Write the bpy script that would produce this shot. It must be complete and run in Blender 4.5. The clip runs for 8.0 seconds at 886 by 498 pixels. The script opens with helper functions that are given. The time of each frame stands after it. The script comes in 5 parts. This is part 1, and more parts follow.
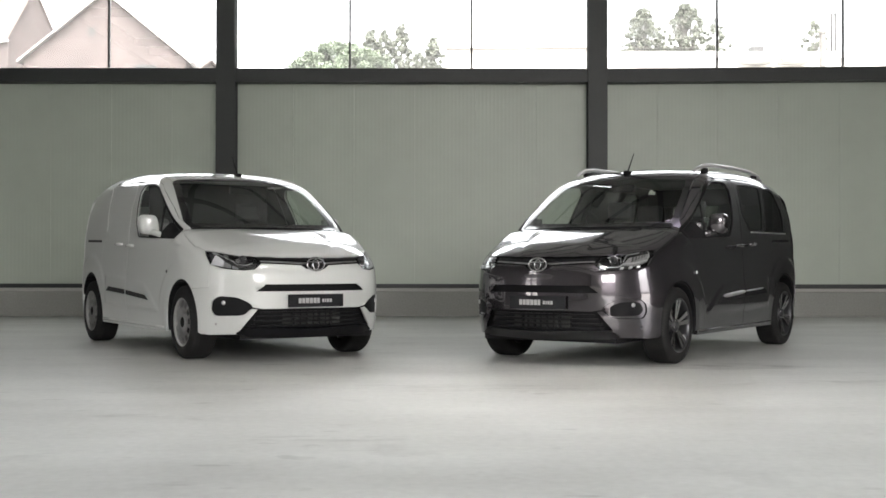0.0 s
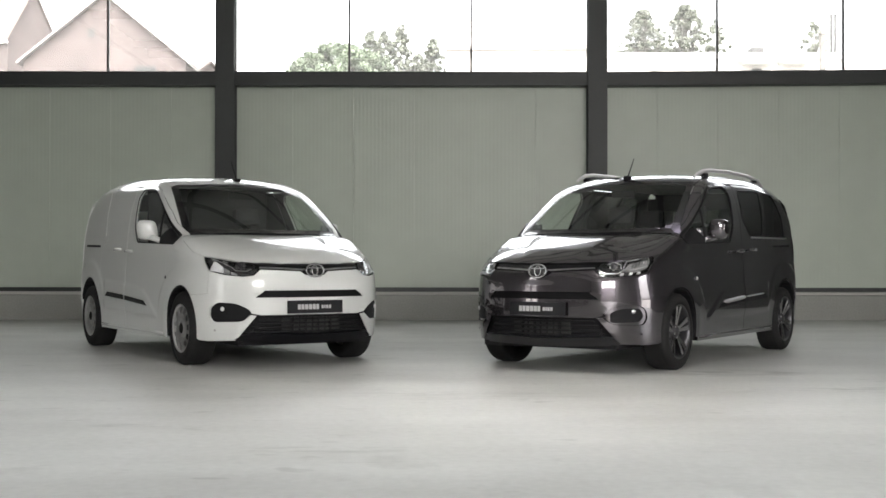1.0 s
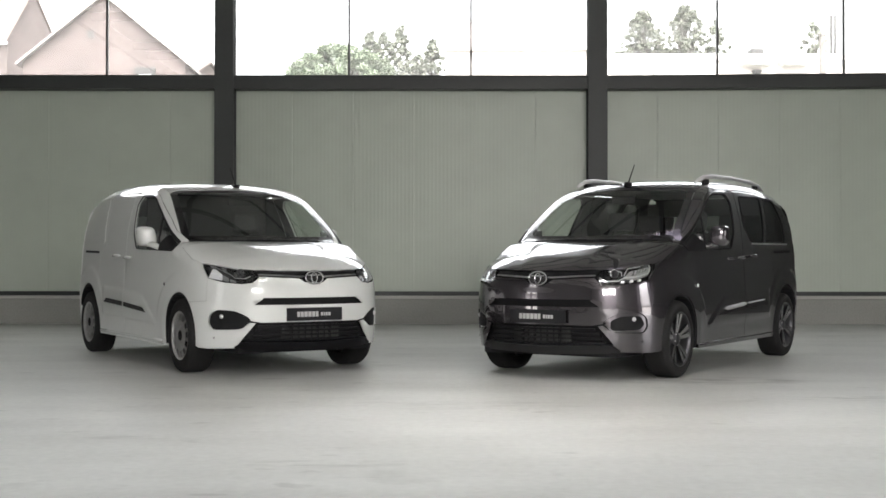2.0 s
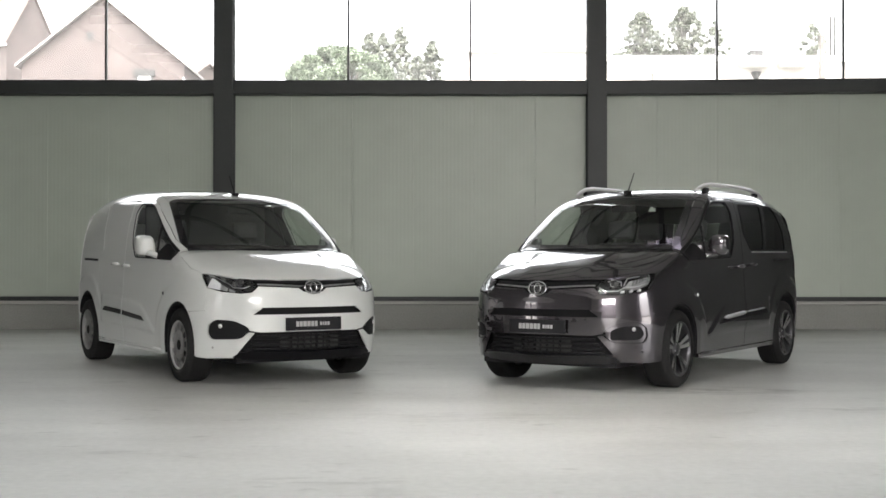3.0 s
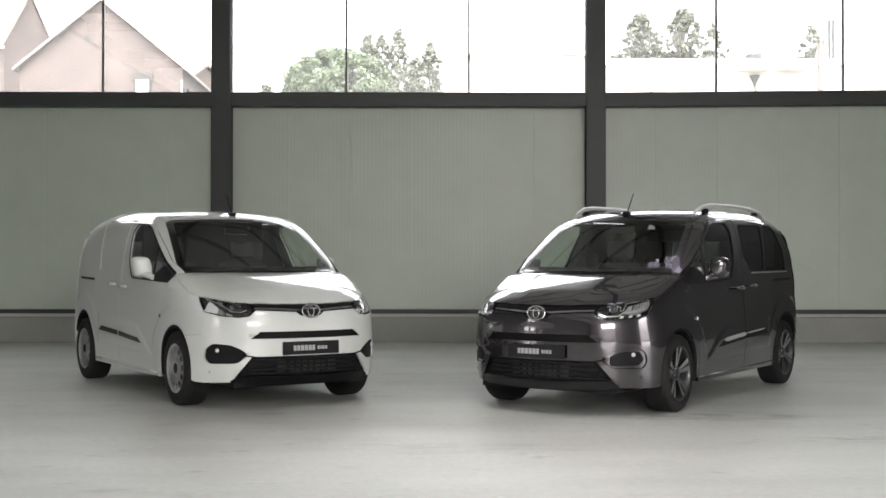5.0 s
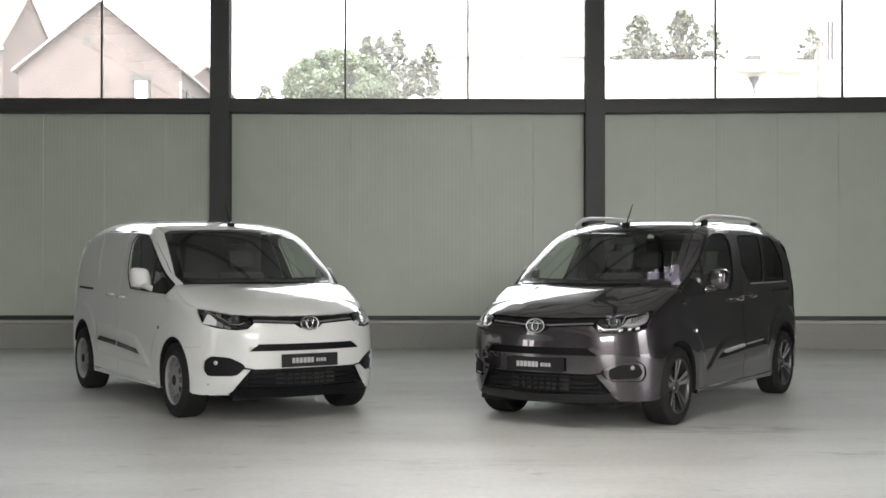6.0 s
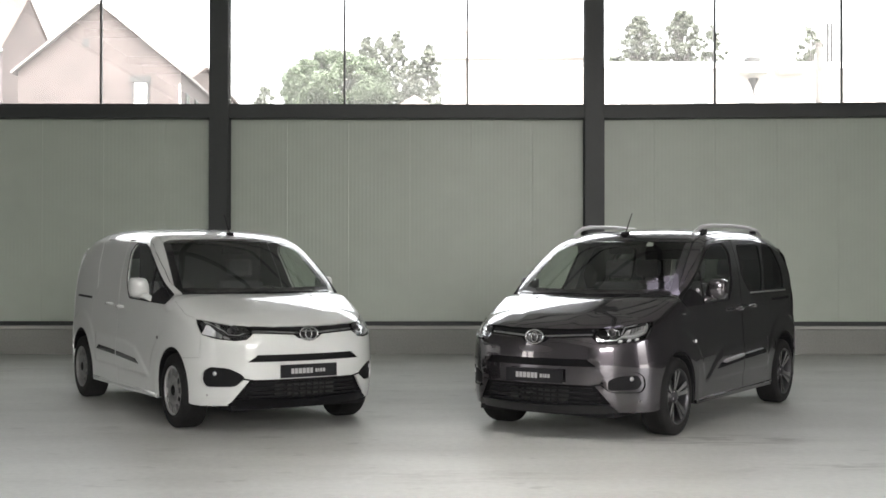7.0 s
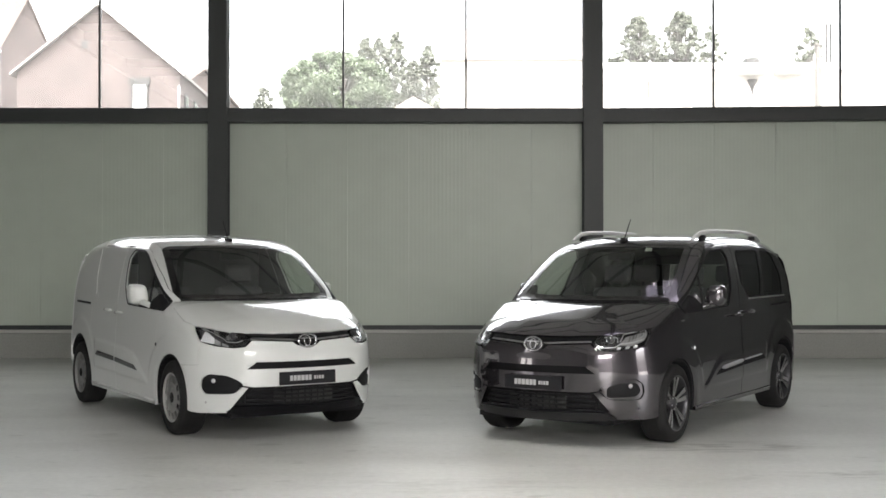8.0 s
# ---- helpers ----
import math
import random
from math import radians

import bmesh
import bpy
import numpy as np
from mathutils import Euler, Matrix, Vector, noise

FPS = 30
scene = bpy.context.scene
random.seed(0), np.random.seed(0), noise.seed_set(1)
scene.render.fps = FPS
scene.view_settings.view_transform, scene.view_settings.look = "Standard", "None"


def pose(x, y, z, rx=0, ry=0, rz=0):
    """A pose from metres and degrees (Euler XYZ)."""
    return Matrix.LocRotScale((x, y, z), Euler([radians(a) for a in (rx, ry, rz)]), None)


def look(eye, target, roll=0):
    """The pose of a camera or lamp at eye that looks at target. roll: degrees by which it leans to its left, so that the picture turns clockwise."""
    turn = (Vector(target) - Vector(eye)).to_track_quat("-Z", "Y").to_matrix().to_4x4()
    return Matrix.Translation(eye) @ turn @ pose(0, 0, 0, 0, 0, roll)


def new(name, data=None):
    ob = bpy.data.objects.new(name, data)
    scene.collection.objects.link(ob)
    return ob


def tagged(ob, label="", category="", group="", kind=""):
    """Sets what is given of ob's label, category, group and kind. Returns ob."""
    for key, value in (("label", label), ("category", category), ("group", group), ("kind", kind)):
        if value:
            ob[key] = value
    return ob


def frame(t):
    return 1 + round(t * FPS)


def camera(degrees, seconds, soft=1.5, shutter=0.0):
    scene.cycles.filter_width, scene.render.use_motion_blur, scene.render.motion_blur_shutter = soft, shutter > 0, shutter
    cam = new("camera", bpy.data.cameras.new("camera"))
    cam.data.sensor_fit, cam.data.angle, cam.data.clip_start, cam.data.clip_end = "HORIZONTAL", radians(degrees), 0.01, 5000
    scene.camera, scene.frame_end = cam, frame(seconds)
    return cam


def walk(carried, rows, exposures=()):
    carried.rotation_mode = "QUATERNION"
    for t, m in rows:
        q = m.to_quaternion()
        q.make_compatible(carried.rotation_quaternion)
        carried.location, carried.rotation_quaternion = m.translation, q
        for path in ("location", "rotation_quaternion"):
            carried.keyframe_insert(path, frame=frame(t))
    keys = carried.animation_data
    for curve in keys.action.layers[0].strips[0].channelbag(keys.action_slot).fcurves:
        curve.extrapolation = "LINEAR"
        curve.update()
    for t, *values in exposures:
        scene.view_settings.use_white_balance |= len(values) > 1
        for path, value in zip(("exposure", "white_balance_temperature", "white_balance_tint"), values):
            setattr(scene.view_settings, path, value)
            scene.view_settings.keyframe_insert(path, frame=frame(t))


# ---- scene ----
# ---- the camera and its way ----
EYE = [
    (0.0, 0.0000, -0.0000, 0.8752, 0.006, 0.537, -0.063),
    (0.5, 0.0001, 0.0056, 0.8960, 0.004, 0.556, -0.060),
    (1.0, 0.0012, 0.0298, 0.9226, -0.007, 0.559, -0.054),
    (1.5, 0.0002, 0.0530, 0.9513, -0.013, 0.553, -0.047),
    (3.0, -0.0001, 0.0888, 1.0613, -0.050, 0.573, -0.037),
    (3.5, -0.0009, 0.1043, 1.1067, -0.075, 0.567, -0.033),
    (4.0, -0.0014, 0.1212, 1.1577, -0.095, 0.567, -0.036),
    (4.5, -0.0004, 0.1366, 1.2099, -0.110, 0.561, -0.040),
    (6.0, 0.0025, 0.1595, 1.3721, -0.168, 0.526, -0.060),
    (6.5, 0.0037, 0.1653, 1.4175, -0.186, 0.521, -0.060),
    (7.0, 0.0050, 0.1658, 1.4614, -0.193, 0.521, -0.052),
    (7.5, 0.0064, 0.1658, 1.4942, -0.204, 0.520, -0.036),
    (8.0, 0.0101, 0.1663, 1.5178, -0.230, 0.529, 0.005),
]
cam = camera(40.8, 8.0, soft=1.6)
walk(cam, [(t, pose(x, y, z, 90 + pitch, roll, yaw)) for t, x, y, z, yaw, pitch, roll in EYE], exposures=[(0.0, 3.97, 6680, 13), (8.0, 3.94, 6680, 13)])

# ---- daylight ----
world = bpy.data.worlds.new("overcast_sky")
scene.world = world
world.use_nodes = True
_n = world.node_tree.nodes
_sky = _n.new("ShaderNodeTexSky")
_sky.sky_type, _sky.sun_disc = "NISHITA", False
_sky.sun_elevation, _sky.sun_rotation = radians(60), radians(180)
_sky.air_density, _sky.dust_density, _sky.ozone_density = 1.0, 6.0, 0.6
_pale = _n.new("ShaderNodeHueSaturation")
_pale.inputs["Saturation"].default_value = 0.15
world.node_tree.links.new(_sky.outputs[0], _pale.inputs["Color"])
world.node_tree.links.new(_pale.outputs[0], _n["Background"].inputs[0])
_n["Background"].inputs[1].default_value = 0.15

sun_data = bpy.data.lights.new("sun", "SUN")
sun_data.energy, sun_data.angle, sun_data.color = 0.28, radians(35), (1.0, 0.97, 0.92)
sun = new("sun", sun_data)
sun.matrix_world = look((0, 0, 40), (-2, 10, 22.7))


def opening_lamp(name, eye, target, wide, high, watts):
    """Area lamp that stands in for daylight through an assumed opening out of view."""
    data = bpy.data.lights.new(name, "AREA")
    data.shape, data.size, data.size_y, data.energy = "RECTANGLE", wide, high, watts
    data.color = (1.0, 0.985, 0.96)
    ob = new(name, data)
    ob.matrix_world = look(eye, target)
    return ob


# added lamp behind the unseen front wall; lights the vans and the north wall
opening_lamp("assumed_front_daylight", (4.2, -12.4, 4.85), (4.8, 4, 0.9), 9.6, 4.6, 98)

# ---- materials ----
def material(name, color, rough=0.5, metal=0.0, vary=0.0, grain=60.0, blotch=1.2, bump=0.0, coat=0.0, spec=0.5, coat_ior=1.5):
    """A principled surface whose colour varies at two scales and whose relief is fine noise."""
    m = bpy.data.materials.new(name)
    m.use_nodes = True
    nt = m.node_tree
    b = nt.nodes["Principled BSDF"]
    b.inputs["Base Color"].default_value = (*color, 1)
    b.inputs["Roughness"].default_value = rough
    b.inputs["Metallic"].default_value = metal
    b.inputs["Coat Weight"].default_value = coat
    b.inputs["Coat Roughness"].default_value = 0.02
    b.inputs["Coat IOR"].default_value = coat_ior
    b.inputs["Specular IOR Level"].default_value = spec
    if vary or bump:
        co = nt.nodes.new("ShaderNodeTexCoord")
        big, small = nt.nodes.new("ShaderNodeTexNoise"), nt.nodes.new("ShaderNodeTexNoise")
        for tex, scale in ((big, blotch), (small, grain)):
            tex.inputs["Scale"].default_value = scale
            tex.inputs["Detail"].default_value = 5
            nt.links.new(co.outputs["Object"], tex.inputs["Vector"])
        add = nt.nodes.new("ShaderNodeMath")
        add.operation = "ADD"
        nt.links.new(big.outputs["Fac"], add.inputs[0])
        nt.links.new(small.outputs["Fac"], add.inputs[1])
        rng = nt.nodes.new("ShaderNodeMapRange")
        rng.inputs["From Min"].default_value, rng.inputs["From Max"].default_value = 0.6, 1.4
        rng.inputs["To Min"].default_value, rng.inputs["To Max"].default_value = 1 - vary, 1 + vary
        nt.links.new(add.outputs[0], rng.inputs["Value"])
        mul = nt.nodes.new("ShaderNodeVectorMath")
        mul.operation = "SCALE"
        mul.inputs[0].default_value = color
        nt.links.new(rng.outputs[0], mul.inputs["Scale"])
        nt.links.new(mul.outputs[0], b.inputs["Base Color"])
        if bump:
            bp = nt.nodes.new("ShaderNodeBump")
            bp.inputs["Strength"].default_value = bump
            bp.inputs["Distance"].default_value = 0.01
            nt.links.new(small.outputs["Fac"], bp.inputs["Height"])
            nt.links.new(bp.outputs[0], b.inputs["Normal"])
    return m


def glass_material(name, tint, rough=0.0, veil=0.0):
    """Thin glass: tinted see-through with Fresnel gloss, plus a scattering share that imitates glare haze."""
    m = bpy.data.materials.new(name)
    m.use_nodes = True
    nt = m.node_tree
    nt.nodes.clear()
    out, mix = nt.nodes.new("ShaderNodeOutputMaterial"), nt.nodes.new("ShaderNodeMixShader")
    lw, pw, fr, tr, gl = nt.nodes.new("ShaderNodeLayerWeight"), nt.nodes.new("ShaderNodeMath"), nt.nodes.new("ShaderNodeMapRange"), nt.nodes.new("ShaderNodeBsdfTransparent"), nt.nodes.new("ShaderNodeBsdfGlossy")
    lw.inputs["Blend"].default_value = 0.5
    pw.operation = "POWER"
    pw.inputs[1].default_value = 5.0
    nt.links.new(lw.outputs["Facing"], pw.inputs[0])
    nt.links.new(pw.outputs[0], fr.inputs["Value"])
    fr.inputs["To Min"].default_value = 0.10
    tr.inputs["Color"].default_value = (*tint, 1)
    gl.inputs["Roughness"].default_value = rough
    nt.links.new(fr.outputs[0], mix.inputs[0])
    clear = tr.outputs[0]
    if veil:
        haze, both = nt.nodes.new("ShaderNodeBsdfTranslucent"), nt.nodes.new("ShaderNodeMixShader")
        haze.inputs["Color"].default_value = (0.9, 0.9, 0.88, 1)
        both.inputs[0].default_value = veil
        nt.links.new(tr.outputs[0], both.inputs[1])
        nt.links.new(haze.outputs[0], both.inputs[2])
        clear = both.outputs[0]
    nt.links.new(clear, mix.inputs[1])
    nt.links.new(gl.outputs[0], mix.inputs[2])
    nt.links.new(mix.outputs[0], out.inputs[0])
    return m


WHITE_PAINT = material("white_paint", (0.63, 0.65, 0.635), 0.35, coat=1.0, vary=0.02, blotch=0.8)
GREY_PAINT = material("grey_metallic_paint", (0.078, 0.069, 0.080), 0.2, metal=0.9, coat=1.0, coat_ior=1.9, vary=0.04, grain=900, blotch=0.8)
BLACK_PLASTIC = material("black_plastic", (0.013, 0.013, 0.014), 0.6, spec=0.12, vary=0.12, grain=300, bump=0.15)
LIP_BLACK = material("lip_black_plastic", (0.006, 0.006, 0.007), 0.35, spec=0.15, vary=0.12, grain=200)
SATIN_LIP = material("satin_lip_plastic", (0.014, 0.014, 0.015), 0.3, spec=0.35, vary=0.12, grain=200)
GLOSS_BLACK = material("gloss_black", (0.012, 0.012, 0.013), 0.18, coat=0.6, vary=0.1)
RUBBER = material("tyre_rubber", (0.014, 0.014, 0.014), 0.8, spec=0.25, vary=0.2, grain=120, bump=0.25)
SILVER = material("silver_wheel_paint", (0.36, 0.36, 0.355), 0.42, metal=0.1, vary=0.08, grain=40)
DARK_ALLOY = material("dark_alloy", (0.07, 0.07, 0.075), 0.35, metal=0.7, vary=0.08)
MACHINED = material("machined_alloy", (0.62, 0.61, 0.62), 0.22, metal=1.0, vary=0.06, grain=200)
CHROME = material("chrome", (0.56, 0.56, 0.57), 0.10, metal=1.0, vary=0.03)
RAIL_SILVER = material("rail_silver", (0.7, 0.7, 0.7), 0.35, metal=0.35, vary=0.05)
SATIN = material("satin_silver", (0.66, 0.66, 0.67), 0.3, metal=0.9, vary=0.05)
CLOTH = material("seat_cloth", (0.07, 0.071, 0.074), 0.9, vary=0.2, grain=250, bump=0.3)
TRIM_GREY = material("interior_trim", (0.085, 0.086, 0.088), 0.6, vary=0.1, grain=200)
DARK_TRIM = material("dark_partition", (0.035, 0.036, 0.036), 0.8, vary=0.15, grain=60)
BAND_BLACK = material("band_black", (0.008, 0.008, 0.009), 0.25, spec=0.25, vary=0.1)
HEADLINER = material("headliner", (0.45, 0.45, 0.44), 0.9, vary=0.08, grain=200)
WINDSCREEN = glass_material("windscreen_glass", (0.84, 0.89, 0.85))
PRIVACY = glass_material("privacy_glass", (0.12, 0.13, 0.125))
CLEAR = glass_material("clear_lens", (0.92, 0.93, 0.94))
WHITE_LENS = material("white_lens", (0.88, 0.89, 0.90), 0.12, coat=0.8)
RADIATOR = material("radiator_grey", (0.012, 0.014, 0.012), 0.6, vary=0.2, grain=150)
PLATE_BLACK = material("plate_black", (0.014, 0.014, 0.016), 0.55, spec=0.2, vary=0.06)
PLATE_WHITE = material("plate_white", (0.40, 0.40, 0.40), 0.5)
STEEL_PAINT = material("dark_steel_paint", (0.032, 0.037, 0.036), 0.5, vary=0.12, grain=20, blotch=0.7, bump=0.05)
DARK_JOINT = material("dark_joint", (0.03, 0.032, 0.03), 0.8, vary=0.1)
KERB_CONCRETE = material("kerb_concrete", (0.31, 0.315, 0.295), 0.85, vary=0.14, grain=40, blotch=0.9, bump=0.2)
WALL_WHITE = material("wall_paint", (0.48, 0.48, 0.46), 0.8, vary=0.06)
# walls out of view, toned for what the vans reflect
PALE_WALL = material("pale_sheet_wall", (0.5, 0.51, 0.5), 0.7, vary=0.08)
WEST_WALL = material("grey_sheet_wall", (0.20, 0.205, 0.20), 0.7, vary=0.08)
SIDE_WALL = material("dark_sheet_wall", (0.15, 0.155, 0.15), 0.7, vary=0.08)
CEILING_GREY = material("ceiling_metal", (0.62, 0.62, 0.61), 0.7, vary=0.1)
# scattering share veils the view outside like glare
PANE = glass_material("veiled_window_glass", (0.95, 0.97, 0.96), veil=0.035)
# tint dims the second roof opening in the windscreen's reflection
ROOF_PANE = glass_material("tinted_rooflight", (0.55, 0.53, 0.58))
# stronger glare haze for the left pane
HAZY_PANE = glass_material("hazy_window_glass", (0.95, 0.96, 0.95), veil=0.10)


def panel_material():
    """Coated steel sandwich sheet with fine upright micro-ribs."""
    m = material("coated_sheet", (0.468, 0.523, 0.455), 0.40, vary=0.05, grain=3.0, blotch=0.35)
    nt = m.node_tree
    b = nt.nodes["Principled BSDF"]
    co, wv, bp = nt.nodes.new("ShaderNodeTexCoord"), nt.nodes.new("ShaderNodeTexWave"), nt.nodes.new("ShaderNodeBump")
    wv.wave_type, wv.bands_direction, wv.wave_profile = "BANDS", "X", "SIN"
    wv.inputs["Scale"].default_value = 5.2
    wv.inputs["Distortion"].default_value = 0.15
    wv.inputs["Detail"].default_value = 1.0
    bp.inputs["Strength"].default_value, bp.inputs["Distance"].default_value = 0.15, 0.006
    nt.links.new(co.outputs["Object"], wv.inputs["Vector"])
    nt.links.new(wv.outputs["Fac"], bp.inputs["Height"])
    nt.links.new(bp.outputs[0], b.inputs["Normal"])
    return m


def floor_material():
    """Power-floated concrete: cloudy patches, long trowel streaks, scuffs and small dark stains."""
    m = bpy.data.materials.new("floated_concrete")
    m.use_nodes = True
    nt = m.node_tree
    b = nt.nodes["Principled BSDF"]
    co = nt.nodes.new("ShaderNodeTexCoord")

    def tex(scale, stretch, detail=5):
        mp, nz = nt.nodes.new("ShaderNodeMapping"), nt.nodes.new("ShaderNodeTexNoise")
        mp.inputs["Scale"].default_value = stretch
        nz.inputs["Scale"].default_value, nz.inputs["Detail"].default_value = scale, detail
        nt.links.new(co.outputs["Object"], mp.inputs["Vector"])
        nt.links.new(mp.outputs[0], nz.inputs["Vector"])
        return nz.outputs["Fac"]

    def ramp(src, lo, hi, a, c):
        r = nt.nodes.new("ShaderNodeMapRange")
        for k, v in zip(("From Min", "From Max", "To Min", "To Max"), (lo, hi, a, c)):
            r.inputs[k].default_value = v
        nt.links.new(src, r.inputs["Value"])
        return r.outputs[0]

    def times(p, q):
        k = nt.nodes.new("ShaderNodeMath")
        k.operation = "MULTIPLY"
        nt.links.new(p, k.inputs[0])
        nt.links.new(q, k.inputs[1])
        return k.outputs[0]

    cloud = ramp(tex(0.45, (1, 1, 1)), 0.3, 0.7, 0.84, 1.12)
    streak = ramp(tex(1.1, (0.35, 1.6, 1)), 0.3, 0.7, 0.92, 1.07)
    fine = ramp(tex(18, (1, 1, 1), 8), 0.3, 0.7, 0.94, 1.06)
    stain = times(ramp(tex(1.3, (1, 1.2, 1), 9), 0.28, 0.37, 0.86, 1.0), ramp(tex(3.7, (0.7, 1.5, 1), 9), 0.30, 0.36, 0.80, 1.0))
    fac = times(times(cloud, streak), times(fine, stain))

    def smear(x, y, a, b, depth):
        """A scuffed patch of half-axes a, b round (x, y)."""
        mp, ln = nt.nodes.new("ShaderNodeMapping"), nt.nodes.new("ShaderNodeVectorMath")
        mp.vector_type = "TEXTURE"
        mp.inputs["Location"].default_value, mp.inputs["Scale"].default_value = (x, y, 0), (a, b, 1)
        ln.operation = "LENGTH"
        nt.links.new(co.outputs["Object"], mp.inputs["Vector"])
        nt.links.new(mp.outputs[0], ln.inputs[0])
        mask = times(ramp(ln.outputs["Value"], 0.5, 1.0, 1.0, 0.0), ramp(tex(5.0, (0.6, 2.2, 1), 7), 0.46, 0.58, 0.0, 1.0))
        return ramp(mask, 0.0, 1.0, 1.0, 1.0 - depth)

    for spot in ((2.25, 9.85, 1.1, 0.34, 0.34), (-0.55, 5.85, 0.5, 0.12, 0.24), (-1.75, 6.7, 0.3, 0.10, 0.22), (3.2, 8.6, 0.9, 0.25, 0.22), (0.1, 8.2, 1.2, 0.35, 0.12)):
        fac = times(fac, smear(*spot))
    sc = nt.nodes.new("ShaderNodeVectorMath")
    sc.operation = "SCALE"
    sc.inputs[0].default_value = (0.54, 0.548, 0.528)
    nt.links.new(fac, sc.inputs["Scale"])
    nt.links.new(sc.outputs[0], b.inputs["Base Color"])
    nt.links.new(ramp(tex(0.8, (0.6, 1, 1)), 0.3, 0.7, 0.37, 0.45), b.inputs["Roughness"])
    bp = nt.nodes.new("ShaderNodeBump")
    bp.inputs["Strength"].default_value, bp.inputs["Distance"].default_value = 0.12, 0.01
    nt.links.new(tex(30, (1, 1, 1), 6), bp.inputs["Height"])
    nt.links.new(bp.outputs[0], b.inputs["Normal"])
    return m


SHEET, CONCRETE = panel_material(), floor_material()


# ---- mesh helpers ----
def mesh_object(name, mesh, mat, parent=None, label=""):
    ob = new(name, mesh)
    if not mesh.materials:
        mesh.materials.append(None)
    ob.material_slots[0].link = "OBJECT"
    ob.material_slots[0].material = mat
    if parent is not None:
        ob.parent = parent
    if label:
        ob["label"] = label
    return ob


def part(name, bm, mat, parent=None, label="", smooth=False):
    """Links a bmesh as one mesh object, under a thing or a part."""
    me = bpy.data.meshes.new(name)
    bm.to_mesh(me)
    bm.free()
    if smooth:
        me.shade_smooth()
    return mesh_object(name, me, mat, parent, label)


def thing(name, m, label, category, group=""):
    ob = new(name)
    ob.matrix_world = m
    return tagged(ob, label, category, group)


def box(x0, x1, y0, y1, z0, z1, bevel=0.0, bm=None):
    """A box between two corners, its edges bevelled."""
    out = bm or bmesh.new()
    one = bmesh.new()
    bmesh.ops.create_cube(one, size=1)
    bmesh.ops.transform(one, matrix=Matrix.LocRotScale(((x0 + x1) / 2, (y0 + y1) / 2, (z0 + z1) / 2), None, (x1 - x0, y1 - y0, z1 - z0)), verts=one.verts)
    if bevel:
        bmesh.ops.bevel(one, geom=one.edges[:], offset=bevel, segments=2, affect="EDGES", profile=0.6)
    merge(out, one)
    return out


def merge(out, one, m=None):
    if m is not None:
        bmesh.ops.transform(one, matrix=m, verts=one.verts)
    me = bpy.data.meshes.new("tmp")
    one.to_mesh(me)
    one.free()
    out.from_mesh(me)
    bpy.data.meshes.remove(me)
    return out


def lathe(profile, seg=48, axis="X"):
    """A ring of (radius, along) points turned round the x axis (or z)."""
    bm = bmesh.new()
    rings = []
    for r, a in profile:
        ring = []
        for i in range(seg):
            t = 2 * math.pi * i / seg
            ring.append(bm.verts.new((a, r * math.cos(t), r * math.sin(t)) if axis == "X" else (r * math.cos(t), r * math.sin(t), a)))
        rings.append(ring)
    for p, q in zip(rings[:-1], rings[1:]):
        for i in range(seg):
            bm.faces.new((p[i], p[(i + 1) % seg], q[(i + 1) % seg], q[i]))
    bmesh.ops.recalc_face_normals(bm, faces=bm.faces)
    return bm


def tube(points, r, seg=8):
    """A round bar through points."""
    bm = bmesh.new()
    pts = [Vector(p) for p in points]
    rings = []
    for i, p in enumerate(pts):
        d = (pts[min(i + 1, len(pts) - 1)] - pts[max(i - 1, 0)]).normalized()
        side = d.cross(Vector((0.3, 0.2, 1)) if abs(d.z) < 0.9 else Vector((1, 0, 0))).normalized()
        up = side.cross(d)
        rr = r[i] if isinstance(r, (list, tuple)) else r
        rings.append([bm.verts.new(p + rr * (math.cos(2 * math.pi * k / seg) * side + math.sin(2 * math.pi * k / seg) * up)) for k in range(seg)])
    for p, q in zip(rings[:-1], rings[1:]):
        for i in range(seg):
            bm.faces.new((p[i], p[(i + 1) % seg], q[(i + 1) % seg], q[i]))
    bm.faces.new(rings[0][::-1])
    bm.faces.new(rings[-1])
    return bm


# ---- the hall ----
WALL_Y, FACE_Y = 18.78, 18.5
BAY, COLUMN_X = 5.795, -3.39
X0, X1, Y0, CEIL = -9.4, 9.2, -12.0, 7.4
SILL_Z0, SILL_Z1, HEAD_Z = 3.65, 3.87, 5.6

bm = box(X0 - 0.1, X1 + 0.1, Y0 - 0.1, WALL_Y + 0.12, -0.24, 0.0)
tagged(part("floor", bm, CONCRETE), "pale power-floated concrete hall floor with faint scuffs", "floor", kind="structure")

wall_north = tagged(part("wall_north", box(X0, X1, WALL_Y + 0.062, WALL_Y + 0.12, 0.43, SILL_Z0 + 0.09), WALL_WHITE), "wall of pale grey-green ribbed metal panels", "wall", kind="structure")
PITCH = 0.957
for i in range(-21, 22):
    xa = -0.45 + PITCH * i
    if xa < X0 or xa + PITCH > X1:
        continue
    part("panel", box(xa + 0.0015, xa + PITCH - 0.0015, WALL_Y, WALL_Y + 0.06, 0.50, SILL_Z0 + 0.09, 0.003), SHEET, wall_north)
tagged(part("trim", box(X0, X1, WALL_Y - 0.05, WALL_Y + 0.018, 0.435, 0.50, 0.004), STEEL_PAINT), "dark steel base channel along the wall", "trim", kind="structure")
tagged(part("baseboard", box(X0, X1, FACE_Y + 0.10, WALL_Y + 0.3, -0.05, 0.385, 0.012), KERB_CONCRETE), "low concrete plinth along the foot of the wall", "plinth", kind="structure")
